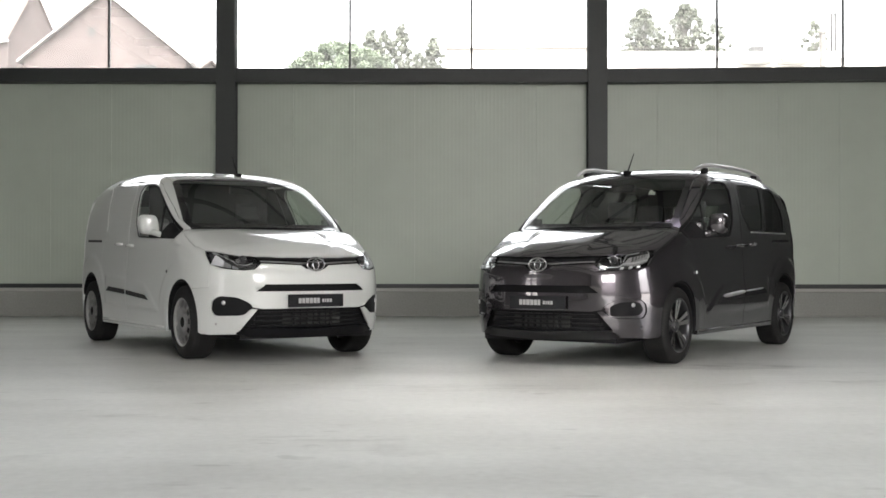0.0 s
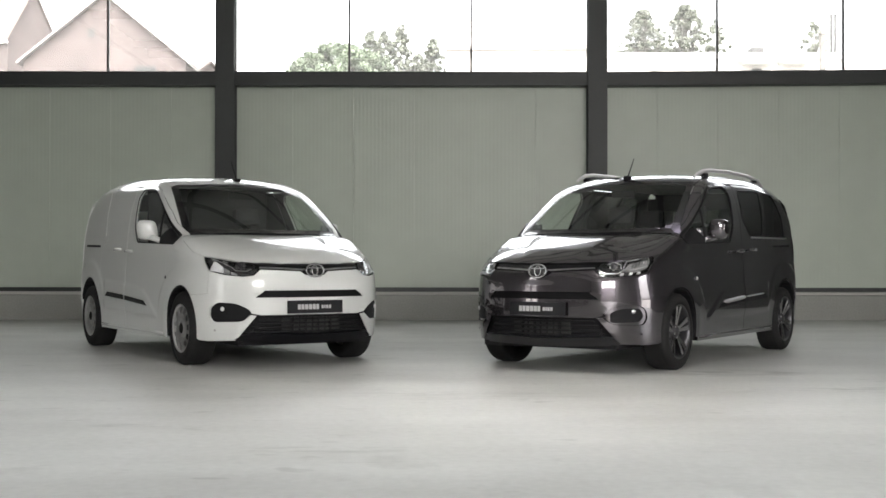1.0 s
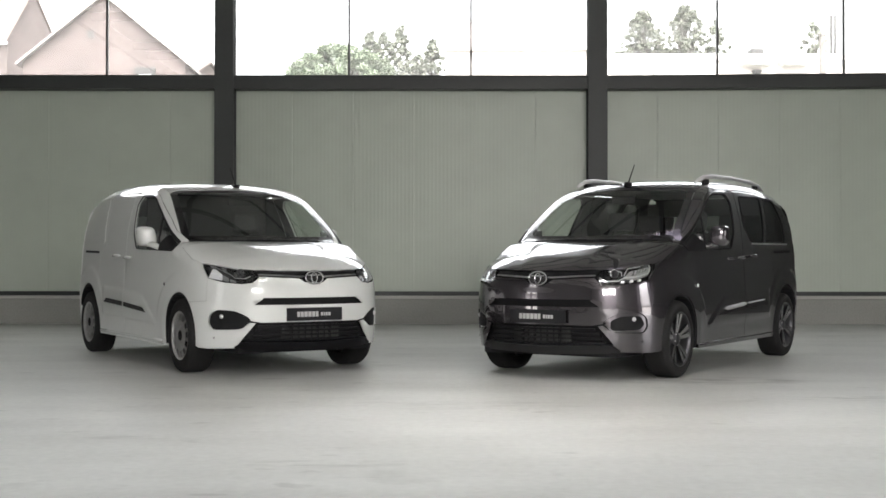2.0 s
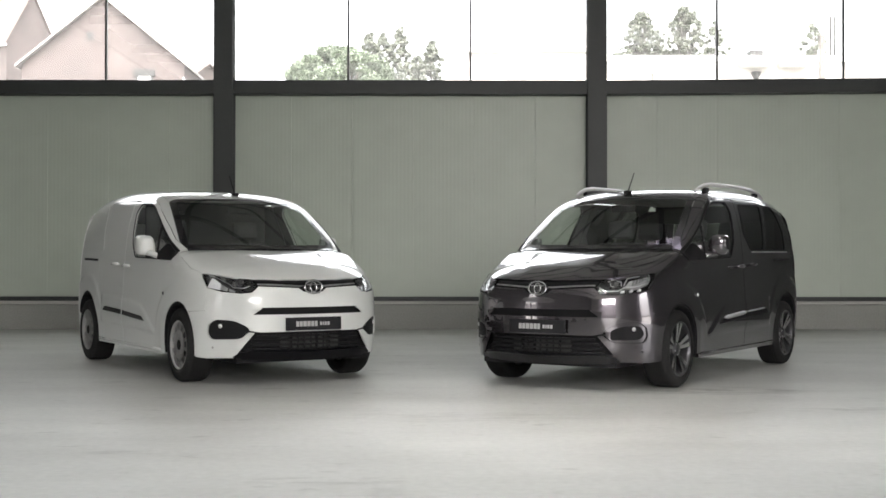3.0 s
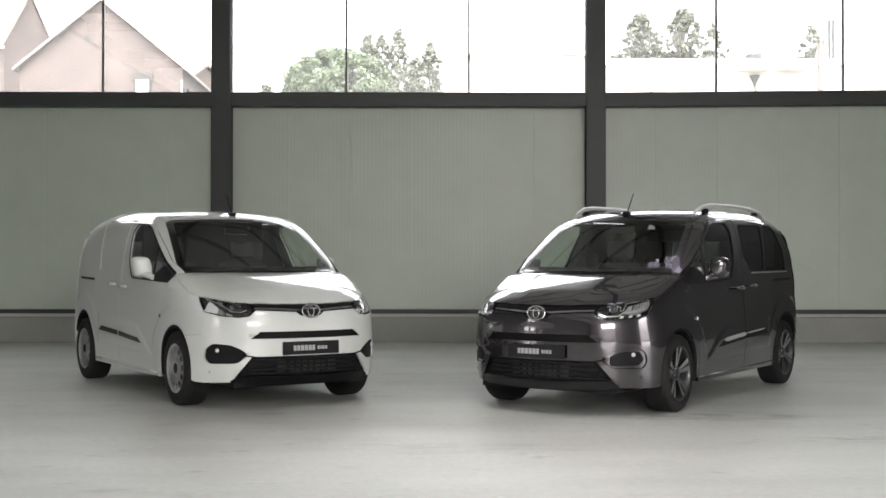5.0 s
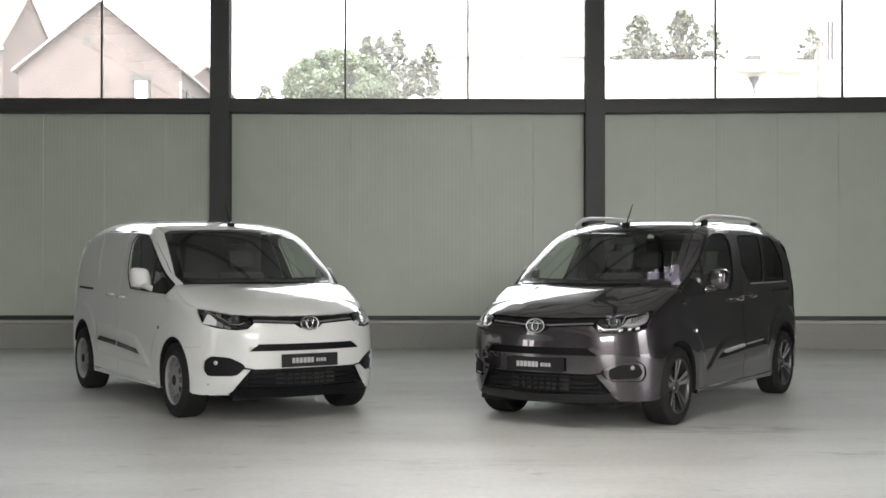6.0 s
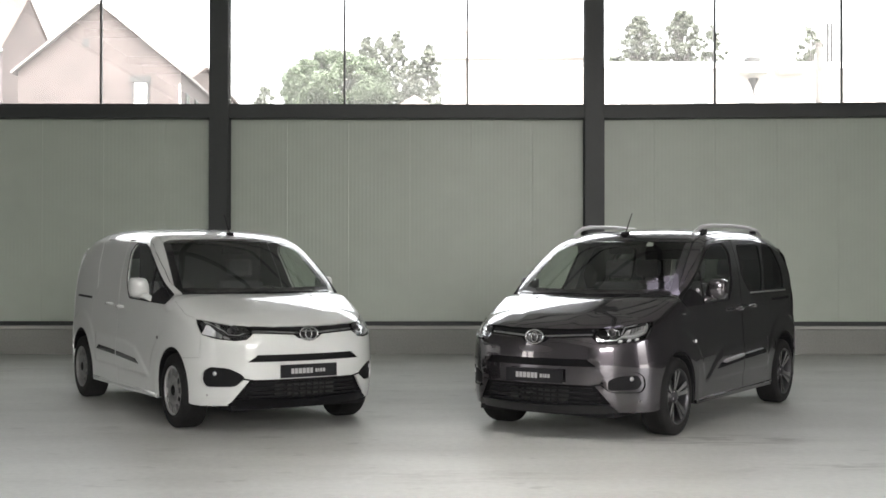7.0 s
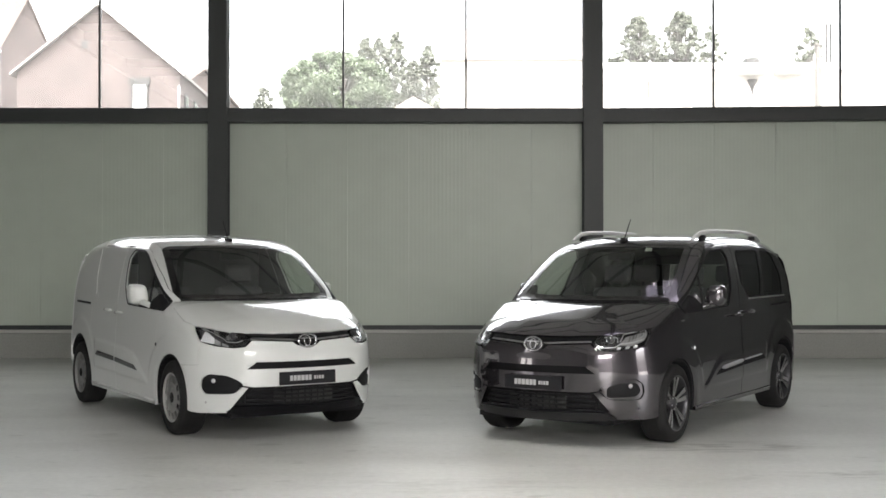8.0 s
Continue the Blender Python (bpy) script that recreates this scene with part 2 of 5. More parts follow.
tagged(part("ledge", box(X0, X1, FACE_Y + 0.16, WALL_Y + 0.3, 0.387, 0.432, 0.004), WALL_WHITE), "pale ledge on the concrete plinth", "ledge", kind="structure")


def column(x):
    """An H-section steel column."""
    bm = box(x - 0.15, x + 0.15, FACE_Y, FACE_Y + 0.02, 0, CEIL, 0.004)
    box(x - 0.15, x + 0.15, FACE_Y + 0.24, FACE_Y + 0.26, 0, CEIL, 0.004, bm)
    box(x - 0.008, x + 0.008, FACE_Y + 0.02, FACE_Y + 0.24, 0, CEIL, 0, bm)
    return tagged(part("steel_column", bm, STEEL_PAINT), "dark grey painted steel H-section column against the wall", "column", "columns of the wall")


for i in range(-1, 3):
    column(COLUMN_X + BAY * i)
for i in range(-2, 3):
    xa, xb = max(X0 + 0.1, COLUMN_X + BAY * i + 0.152), min(X1 - 0.1, COLUMN_X + BAY * (i + 1) - 0.152)
    rise = Matrix.Translation((xa, 0, SILL_Z0)) @ Matrix.Rotation(radians(-0.55 if i == 1 else 0), 4, "Y") @ Matrix.Translation((-xa, 0, -SILL_Z0))
    bm = box(xa, xb, FACE_Y + 0.03, FACE_Y + 0.34, SILL_Z0, SILL_Z0 + 0.17, 0.006)
    bmesh.ops.transform(bm, matrix=rise, verts=bm.verts)
    tagged(part("sill_beam", bm, STEEL_PAINT), "dark grey steel beam under the window band", "beam", "beams of the wall")
    bm = box(xa, xb, FACE_Y + 0.06, FACE_Y + 0.16, SILL_Z0 + 0.172, SILL_Z1, 0.006)
    bmesh.ops.transform(bm, matrix=rise, verts=bm.verts)
    win = tagged(part("window_%d" % (i + 3), bm, STEEL_PAINT), "tall window band with thin dark glazing bars", "window", kind="structure")
    part("window_head", box(xa, xb, FACE_Y + 0.06, FACE_Y + 0.16, HEAD_Z, HEAD_Z + 0.1, 0.004), STEEL_PAINT, win)
    bars = [COLUMN_X + BAY * i] + ([-1.46, 0.44] if i == 0 else [4.28, 6.25] if i == 1 else [-7.18, -5.23] if i == -1 else [COLUMN_X + BAY * (i + k / 3) for k in (1, 2)]) + [COLUMN_X + BAY * (i + 1)]
    for k in range(3):
        a, b = bars[k], bars[k + 1]
        if b <= xa or a >= xb:
            continue
        if k and a > xa:
            part("glazing_bar", box(a - 0.017, a + 0.017, FACE_Y + 0.085, FACE_Y + 0.145, SILL_Z1, HEAD_Z, 0.003), STEEL_PAINT, win)
        pane = part("pane", box(max(a + 0.02, xa), min(b - 0.02, xb), FACE_Y + 0.112, FACE_Y + 0.118, SILL_Z1, HEAD_Z), HAZY_PANE if i == -1 and k == 0 else PANE, win)
        pane.visible_shadow = False
tagged(part("wall_over_windows", box(X0, X1, FACE_Y + 0.27, WALL_Y + 0.1, HEAD_Z + 0.1, CEIL), PALE_WALL), "plain wall above the windows", "wall", kind="structure")

# the sides and the front, unseen, which close the hall behind the camera; set for the vans' reflections
# assumed roof openings: the first brightens the floor, the second shows in the windscreen
ASSUMED_ROOF_LIGHTS = [(-0.1, 1.6, 3.3, 4.5), (1.9, 3.1, 11.3, 12.1)]
bm, last = bmesh.new(), Y0
for xa, xb, ya, yb in ASSUMED_ROOF_LIGHTS:
    box(X0, X1, last, ya, CEIL, CEIL + 0.2, 0, bm)
    box(X0, xa, ya, yb, CEIL, CEIL + 0.2, 0, bm)
    box(xb, X1, ya, yb, CEIL, CEIL + 0.2, 0, bm)
    last = yb
box(X0, X1, last, WALL_Y + 0.1, CEIL, CEIL + 0.2, 0, bm)
tagged(part("ceiling", bm, CEILING_GREY), "pale sheet-metal hall ceiling", "ceiling", kind="structure")
for xa, xb, ya, yb in ASSUMED_ROOF_LIGHTS:
    tagged(part("rooflight", box(xa - 0.1, xb + 0.1, ya - 0.1, yb + 0.1, CEIL + 0.202, CEIL + 0.215), ROOF_PANE if ya > 8 else PANE), "flat pane over an assumed opening in the hall roof", "rooflight", kind="structure").visible_shadow = ya > 8

for k in range(-1, 3):
    x = COLUMN_X + BAY * k
    if X0 < x < X1:
        tagged(part("ceiling_rafter", box(x - 0.09, x + 0.09, Y0 + 0.1, FACE_Y + 0.1, CEIL - 0.42, CEIL - 0.002, 0.01), STEEL_PAINT), "dark steel rafter under the hall ceiling", "beam", "rafters", kind="structure")
for y in (0.5, 2.2, 6.4, 8.6, 10.4, 13.2, 15.3, 17.0):
    tagged(part("ceiling_purlin", box(X0 + 0.1, X1 - 0.1, y - 0.05, y + 0.05, CEIL - 0.22, CEIL - 0.003, 0.008), STEEL_PAINT), "dark steel purlin under the hall ceiling", "beam", "purlins", kind="structure")


def open_wall(name, axis, at, a0, a1, holes, paint):
    """A wall 0.2 m thick with rectangular openings (a, b, z0, z1) through it."""
    bm = bmesh.new()
    cuts = sorted({a0, a1, *[h[0] for h in holes], *[h[1] for h in holes]})
    for a, b in zip(cuts[:-1], cuts[1:]):
        zs = [0.0]
        for h in sorted(h for h in holes if h[0] < (a + b) / 2 < h[1]):
            zs += [h[2], h[3]]
        zs.append(CEIL)
        for z0, z1 in zip(zs[::2], zs[1::2]):
            if z1 > z0:
                if axis == "x":
                    box(a, b, at - 0.1, at + 0.1, z0, z1, 0, bm)
                else:
                    box(at - 0.1, at + 0.1, a, b, z0, z1, 0, bm)
    return tagged(part(name, bm, paint), "plain hall wall out of view with assumed openings", "wall", kind="structure")


# unseen walls; the east one stands close and dark for the grey flank's reflection
open_wall("wall_south", "x", Y0, X0, X1, [(-0.5 + 2.4 * k, 1.4 + 2.4 * k, 2.6, 7.1) for k in range(4)], PALE_WALL)
open_wall("wall_west", "y", X0, Y0, WALL_Y, [(4.7, 5.5, 0.0, 3.0), (5.7, 6.5, 0.0, 3.0)], WEST_WALL)
open_wall("wall_east", "y", X1, Y0, WALL_Y, [(5.5, 7.3, 0.0, 3.0)], SIDE_WALL)

# ---- the two vans: one body shape ----
# Car axes: x across (seen from the front, to the right), y backwards from the front axle, z up.
from mathutils.geometry import delaunay_2d_cdt


def smax(a, b, k):
    h = np.maximum(k - np.abs(a - b), 0) / k
    return np.maximum(a, b) + h * h * k / 4


def smin(a, b, k):
    return -smax(-a, -b, k)


def step_(v, k):
    """A soft step from 0 to 1, k wide."""
    return 1 / (1 + np.exp(np.clip(-v / k, -60, 60)))


def hood_z(x, y):
    c = np.interp(y, [-.9, -.4, -.1, .1, .6], [.2, .19, .09, .03, .02])
    ax, x2 = np.abs(x), x * x
    front = np.logaddexp(0, (-.585 + .4 * x2 - y) / .018) * .018
    ridge = .009 / ((1 + np.exp((ax - .44 - .25 * y) / .022)) * (1 + np.exp((y + .06) / .03)))
    return 1.158 + .225 * np.minimum(y, 0) + .03 * np.clip(y, 0, 9) - .10 * np.clip(-y - .15, 0, 1) ** 2 - .12 * front + ridge - c * (.5 * x2 + .8 * x2 * x2)


def nose_y(x, z):
    zz = [-.2, .2, .3, .45, .6, .75, .85, .92, 1.2]
    yy = [-.62, -.82, -.865, -.885, -.885, -.878, -.862, -.83, -.55]
    ax = np.abs(x)
    ledge = .006 * step_(.778 + .30 * np.clip(ax - .6, 0, .3) - z, .008) * step_(ax - .45, .018) * step_(z - .52, .03)
    return sum(np.interp(z + d, zz, yy) for d in (-.04, -.02, 0, .02, .04)) / 5 - ledge + .3 * x**2 + .72 * x**6 + 1.1 * np.clip(z - .6, 0, .3) * x**10 \
        - .013 * np.exp(-(x / .15) ** 4) * step_(z - .75 + .25 * x * x, .012) + .016 / ((1 + np.exp((np.abs(x) - .50 - .35 * (.6 - z)) / .006)) * (1 + np.exp((z - .635) / .006)))


def body(x, y, z):
    """Negative inside the painted body; x is mirrored."""
    x = np.abs(x)
    waist = .918 - .05 * np.clip((.72 - z), 0, 1) ** 1.5 - .035 * np.clip(y - 2.4, 0, 2) ** 2
    for cy, reach in ((-.03, .56), (2.76, .60)):
        r = np.hypot(y - cy, z - .32)
        waist = waist + .004 * np.exp(-((r - .40) / .07) ** 2) + .012 * step_(reach - r, .010) * step_(z - .52, .05)
    top = np.interp(y, [.5, .62, .80, .94, 1.24, 2.05, 2.3], [.40, .46, .58, .645, .68, .712, .72])
    waist = waist + .011 * step_(top - z, .007) * step_(z - .405 - .02 * (y - .6), .006) * step_(y - .56, .015) * step_(2.20 - y, .015)
    s1 = x - waist
    s2 = (x - .912 + (z - 1.06) * .19 + np.clip(z - 1.06, 0, 1) ** 2 * .17 + .05 * np.clip(.9 - y, 0, 1) ** 2 + .02 * np.clip(y - 2.3, 0, 2) ** 2) / 1.053
    side = smax(s1, s2, .10)
    nose = (nose_y(x, z) - y) / np.sqrt(1 + (.6 * x + 4.3 * x**5) ** 2)
    tail = y - (3.5 - .18 * np.clip(z - 1.05, 0, 1) - .10 * x**2 - .38 * x**6)
    floor_ = .19 - z
    low = smax(smax(side, nose, .08), z - hood_z(x, y), .10)
    u = y - .37 * x**2
    ws = (z - 1.165 - .70 * u - .10 * u * (.75 - u) + .13 * x**2 * u) / 1.22
    roof = z - (1.79 - .05 * (y - 2.1) ** 2 - .09 * x**2 - np.clip(y - 2.45, 0, 2) ** 2 * (.05 + .12 * x**2))
    green = smax(smax(smax(side, ws, .04), roof, .12), 1.02 - z, .02)
    return smax(smax(smin(low, green, .001 + .029 * step_(.2 - y, .03)), tail, .12), floor_, .03)


def march(o, d, t1, n=220):
    """The first places along rays o + t d, from t = 0 to t1, that lie on the body."""
    ts = np.linspace(0, t1, n)
    lo, hi = np.zeros(len(o)), np.full(len(o), np.nan)
    best, bt = np.full(len(o), 9e9), np.zeros(len(o))
    done = np.zeros(len(o), bool)
    for a, b in zip(ts[:-1], ts[1:]):
        cur = body(*(o + b * d).T)
        near = ~done & (cur < best)
        best[near], bt[near] = cur[near], b
        met = ~done & (cur <= 0)
        lo[met], hi[met] = a, b
        done |= met
    for _ in range(20):
        mid = (lo + np.nan_to_num(hi)) / 2
        ins = body(*(o + mid[:, None] * d).T) <= 0
        hi, lo = np.where(ins, mid, hi), np.where(ins, lo, mid)
    t = np.where(done, lo, bt)
    return o + t[:, None] * d


def s_of(x, y):
    """Length along the belt curve that runs round the nose and back along the flank."""
    sg, x = (-1 if x < 0 else 1), abs(x)
    if y >= 0.10:
        return sg * (1.057 + y)
    return sg * (x if x < 0.45 else 0.45 + 0.45 * math.atan2(x - 0.45, 0.10 - y))


def round_cast(q):
    """(length along the belt curve, height) to the body, by level rays from outside."""
    s, z = q[:, 0], q[:, 1]
    a, sg = np.abs(s), np.where(s < 0, -1.0, 1.0)
    ang = np.clip((a - 0.45) / 0.45, 0, math.pi / 2)
    cx, cy = np.minimum(a, 0.45), np.where(a > 1.157, a - 1.057, 0.10)
    nx, ny = np.sin(ang), -np.cos(ang)
    o = np.stack([sg * (cx + 1.3 * nx), cy + 1.3 * ny, z], 1)
    return march(o, np.stack([-sg * nx, -ny, 0 * z], 1), 1.4)


def top_cast(q):
    o = np.stack([q[:, 0], q[:, 1], np.full(len(q), 2.0)], 1)
    return march(o, np.tile([0.0, 0.0, -1.0], (len(q), 1)), 1.4)


def rear_cast(q):
    o = np.stack([q[:, 0], np.full(len(q), 3.8), q[:, 1]], 1)
    return march(o, np.tile([0.0, -1.0, 0.0], (len(q), 1)), 1.4)


def normals_at(p):
    e, n = 2e-4, []
    for k in range(3):
        d = np.zeros(3)
        d[k] = e
        n.append(body(*(p + d).T) - body(*(p - d).T))
    n = np.stack(n, 1)
    return n / np.maximum(np.linalg.norm(n, axis=1, keepdims=True), 1e-12)


def dense(loop, step, closed=True):
    out, m = [], len(loop)
    for i in range(m if closed else m - 1):
        a, b = np.array(loop[i], float), np.array(loop[(i + 1) % m], float)
        k = max(1, int(np.ceil(np.linalg.norm(b - a) / step)))
        out += [tuple(a + (b - a) * j / k) for j in range(k)]
    return out if closed else out + [tuple(map(float, loop[-1]))]


def soft(loop, r=0.03, n=5):
    """The loop with its corners rounded."""
    out, m = [], len(loop)
    for i in range(m):
        p, a, b = (np.array(loop[j % m], float) for j in (i, i - 1, i + 1))
        la, lb = np.linalg.norm(a - p), np.linalg.norm(b - p)
        d = min(r, 0.45 * la, 0.45 * lb)
        pa, pb = p + (a - p) * d / la, p + (b - p) * d / lb
        for k in range(n):
            t = k / (n - 1)
            out.append(tuple((1 - t) ** 2 * pa + 2 * t * (1 - t) * p + t * t * pb))
    return out


def inside(loop, q):
    c = np.zeros(len(q), bool)
    x, y = q[:, 0], q[:, 1]
    for (x0, y0), (x1, y1) in zip(loop, loop[1:] + loop[:1]):
        hit = (y0 > y) != (y1 > y)
        with np.errstate(divide="ignore", invalid="ignore"):
            c ^= hit & (x < (x1 - x0) * (y - y0) / (y1 - y0 if y1 != y0 else 1e-12) + x0)
    return c


def shrink(loop, d):
    """The loop moved inwards by d, which leaves the joint between two panels."""
    q = np.array(loop, float)
    area = np.sum(q[:, 0] * np.roll(q[:, 1], -1) - np.roll(q[:, 0], -1) * q[:, 1])
    a, b = q - np.roll(q, 1, 0), np.roll(q, -1, 0) - q
    a /= np.maximum(np.linalg.norm(a, axis=1, keepdims=True), 1e-9)
    b /= np.maximum(np.linalg.norm(b, axis=1, keepdims=True), 1e-9)
    n = np.stack([-(a + b)[:, 1], (a + b)[:, 0]], 1)
    n /= np.maximum(np.linalg.norm(n, axis=1, keepdims=True), 1e-9)
    return [tuple(v) for v in q + n * d * (1 if area > 0 else -1)]


def sheet(name, cast, outer, holes=(), step=0.035, gap=0.0011, thick=0.018, lift=0.0, flip=False):
    """A pressed panel: an outline with holes laid on the body by cast, its edges turned in."""
    edge = min(step, 0.022)
    loops = [shrink(dense(outer, edge), gap)] + [shrink(dense(h, edge), -0.001) for h in holes]
    bounds = np.array(loops[0])
    lo, hi = bounds.min(0), bounds.max(0)
    gx, gy = np.meshgrid(np.arange(lo[0], hi[0], step), np.arange(lo[1], hi[1], step))
    grid = np.stack([gx.ravel(), gy.ravel()], 1)
    keep = inside(loops[0], grid)
    for h in loops[1:]:
        keep &= ~inside(h, grid)
    rim = np.concatenate([np.array(q) for q in loops])
    far = np.array([np.min(np.sum((rim - g) ** 2, 1)) > (0.5 * step) ** 2 for g in grid]) if len(grid) else keep
    pts, edges = [], []
    for q in loops:
        k = len(pts)
        pts += [Vector(v) for v in q]
        edges += [(k + i, k + (i + 1) % len(q)) for i in range(len(q))]
    pts += [Vector(v) for v in grid[keep & far]]
    co, _, faces, _, _, _ = delaunay_2d_cdt(pts, edges, [], 0, 1e-6)
    q = np.array([tuple(c) for c in co])
    mid = np.array([q[list(f)].mean(0) for f in faces])
    ok = inside(loops[0], mid)
    for h in loops[1:]:
        ok &= ~inside(h, mid)
    tris = [tuple(f) for f, k in zip(faces, ok) if k]
    P = cast(q)
    N = normals_at(P)
    P = P + lift * N
    if flip:
        P, N = P * [-1, 1, 1], N * [-1, 1, 1]
    # face each triangle outwards
    out = []
    for a, b, c in tris:
        nrm = np.cross(P[b] - P[a], P[c] - P[a])
        out.append((a, b, c) if nrm @ N[a] > 0 else (a, c, b))
    count = {}
    for a, b, c in out:
        for e in ((a, b), (b, c), (c, a)):
            count[e] = count.get(e, 0) + 1
    V, VN, F = list(P), list(N), list(out)
    made = {}
    for a, b in [e for e in count if (e[1], e[0]) not in count]:
        ed = P[b] - P[a]
        on = np.cross(ed, N[a])
        on = on / max(np.linalg.norm(on), 1e-9)
        ids = []
        for v in (a, b):
            ids.append(len(V))
            V += [P[v] , P[v] - thick * N[v]]
            VN += [on, on]
        F.append((ids[0], ids[0] + 1, ids[1] + 1, ids[1]))
    me = bpy.data.meshes.new(name)
    me.from_pydata([tuple(v) for v in V], [], F)
    me.shade_smooth()
    me.normals_split_custom_set_from_vertices([tuple(v) for v in VN])
    me.materials.append(None)
    return me


def flank(pts):
    """(y, z) on the flank to the belt curve."""
    return [(s_of(0.915, y), z) for y, z in pts]


def spots(cast, pts):
    """Top-view places to (belt length, height), so that two panels share a seam."""
    return [(s_of(p[0], p[1]), p[2]) for p in cast(np.array(pts, float))]


def mirrored(half):
    """A half outline, from the middle line outwards and back to it, closed on the other side."""
    return list(half) + [(-x, y) for x, y in reversed(half) if x > 1e-6]


def arch(cy, a0, a1, inset=0.0):
    rx, rz = (0.352, 0.388) if cy < 1 else (0.405, 0.425)
    rx, rz = rx - inset, rz - inset
    return [(cy + rx * math.cos(radians(a)), 0.32 + rz * math.sin(radians(a))) for a in np.linspace(a0, a1, 19)]


HOOD_SIDE = [(0.80, 0.16), (0.835, 0.10), (0.84, -0.02), (0.83, -0.19), (0.79, -0.325)]
HOOD_FRONT = [(0.67, -0.52), (0.58, -0.637), (0.47, -0.698), (0.27, -0.770), (0.12, -0.800), (0.0, -0.806)]
HOOD_REAR = [(0.0, -0.05), (0.2, -0.035), (0.4, 0.012), (0.6, 0.09), (0.74, 0.16)]
SCREEN = [(0.0, -0.02), (0.2, -0.005), (0.4, 0.045), (0.6, 0.125), (0.772, 0.21), (0.715, 0.56), (0.655, 0.90), (0.60, 0.915), (0.4, 0.815), (0.2, 0.765), (0.0, 0.75)]
SCREEN_SIDE = [(0.774, 0.208), (0.745, 0.38), (0.717, 0.56), (0.687, 0.73), (0.657, 0.905)]
ROOF_SIDE = [(0.655, 0.97), (0.668, 1.3), (0.672, 1.8), (0.672, 2.4), (0.66, 2.72), (0.64, 2.90)]
DOOR_TOP = [(1.62, 1.64), (1.40, 1.65), (1.04, 1.638), (0.90, 1.592), (0.72, 1.490), (0.52, 1.366), (0.36, 1.258), (0.14, 1.132)]
FOG = [(0.488, 0.470), (0.51, 0.515), (0.56, 0.56), (0.645, 0.568), (0.685, 0.525), (0.692, 0.45), (0.67, 0.398), (0.535, 0.405)]
SLOT = [(-0.48, 0.61), (0.48, 0.61), (0.44, 0.668), (-0.44, 0.668)]
WINDOW_FRONT = [(0.16, 1.112), (0.20, 1.072), (1.20, 1.10), (1.33, 1.24), (1.46, 1.54), (1.38, 1.614), (1.08, 1.602), (0.93, 1.562), (0.72, 1.452), (0.52, 1.332), (0.36, 1.232)]
WINDOW_SLIDING = [(1.78, 1.17), (2.13, 1.17), (2.24, 1.37), (2.36, 1.60), (2.31, 1.615), (1.74, 1.60), (1.64, 1.33)]
WINDOW_REAR = [(2.22, 1.175), (2.84, 1.175), (2.885, 1.38), (2.80, 1.57), (2.73, 1.605), (2.47, 1.61), (2.35, 1.40)]


REAR_SCREEN = [(-0.62, 1.14), (0.62, 1.14), (0.55, 1.60), (-0.55, 1.60)]


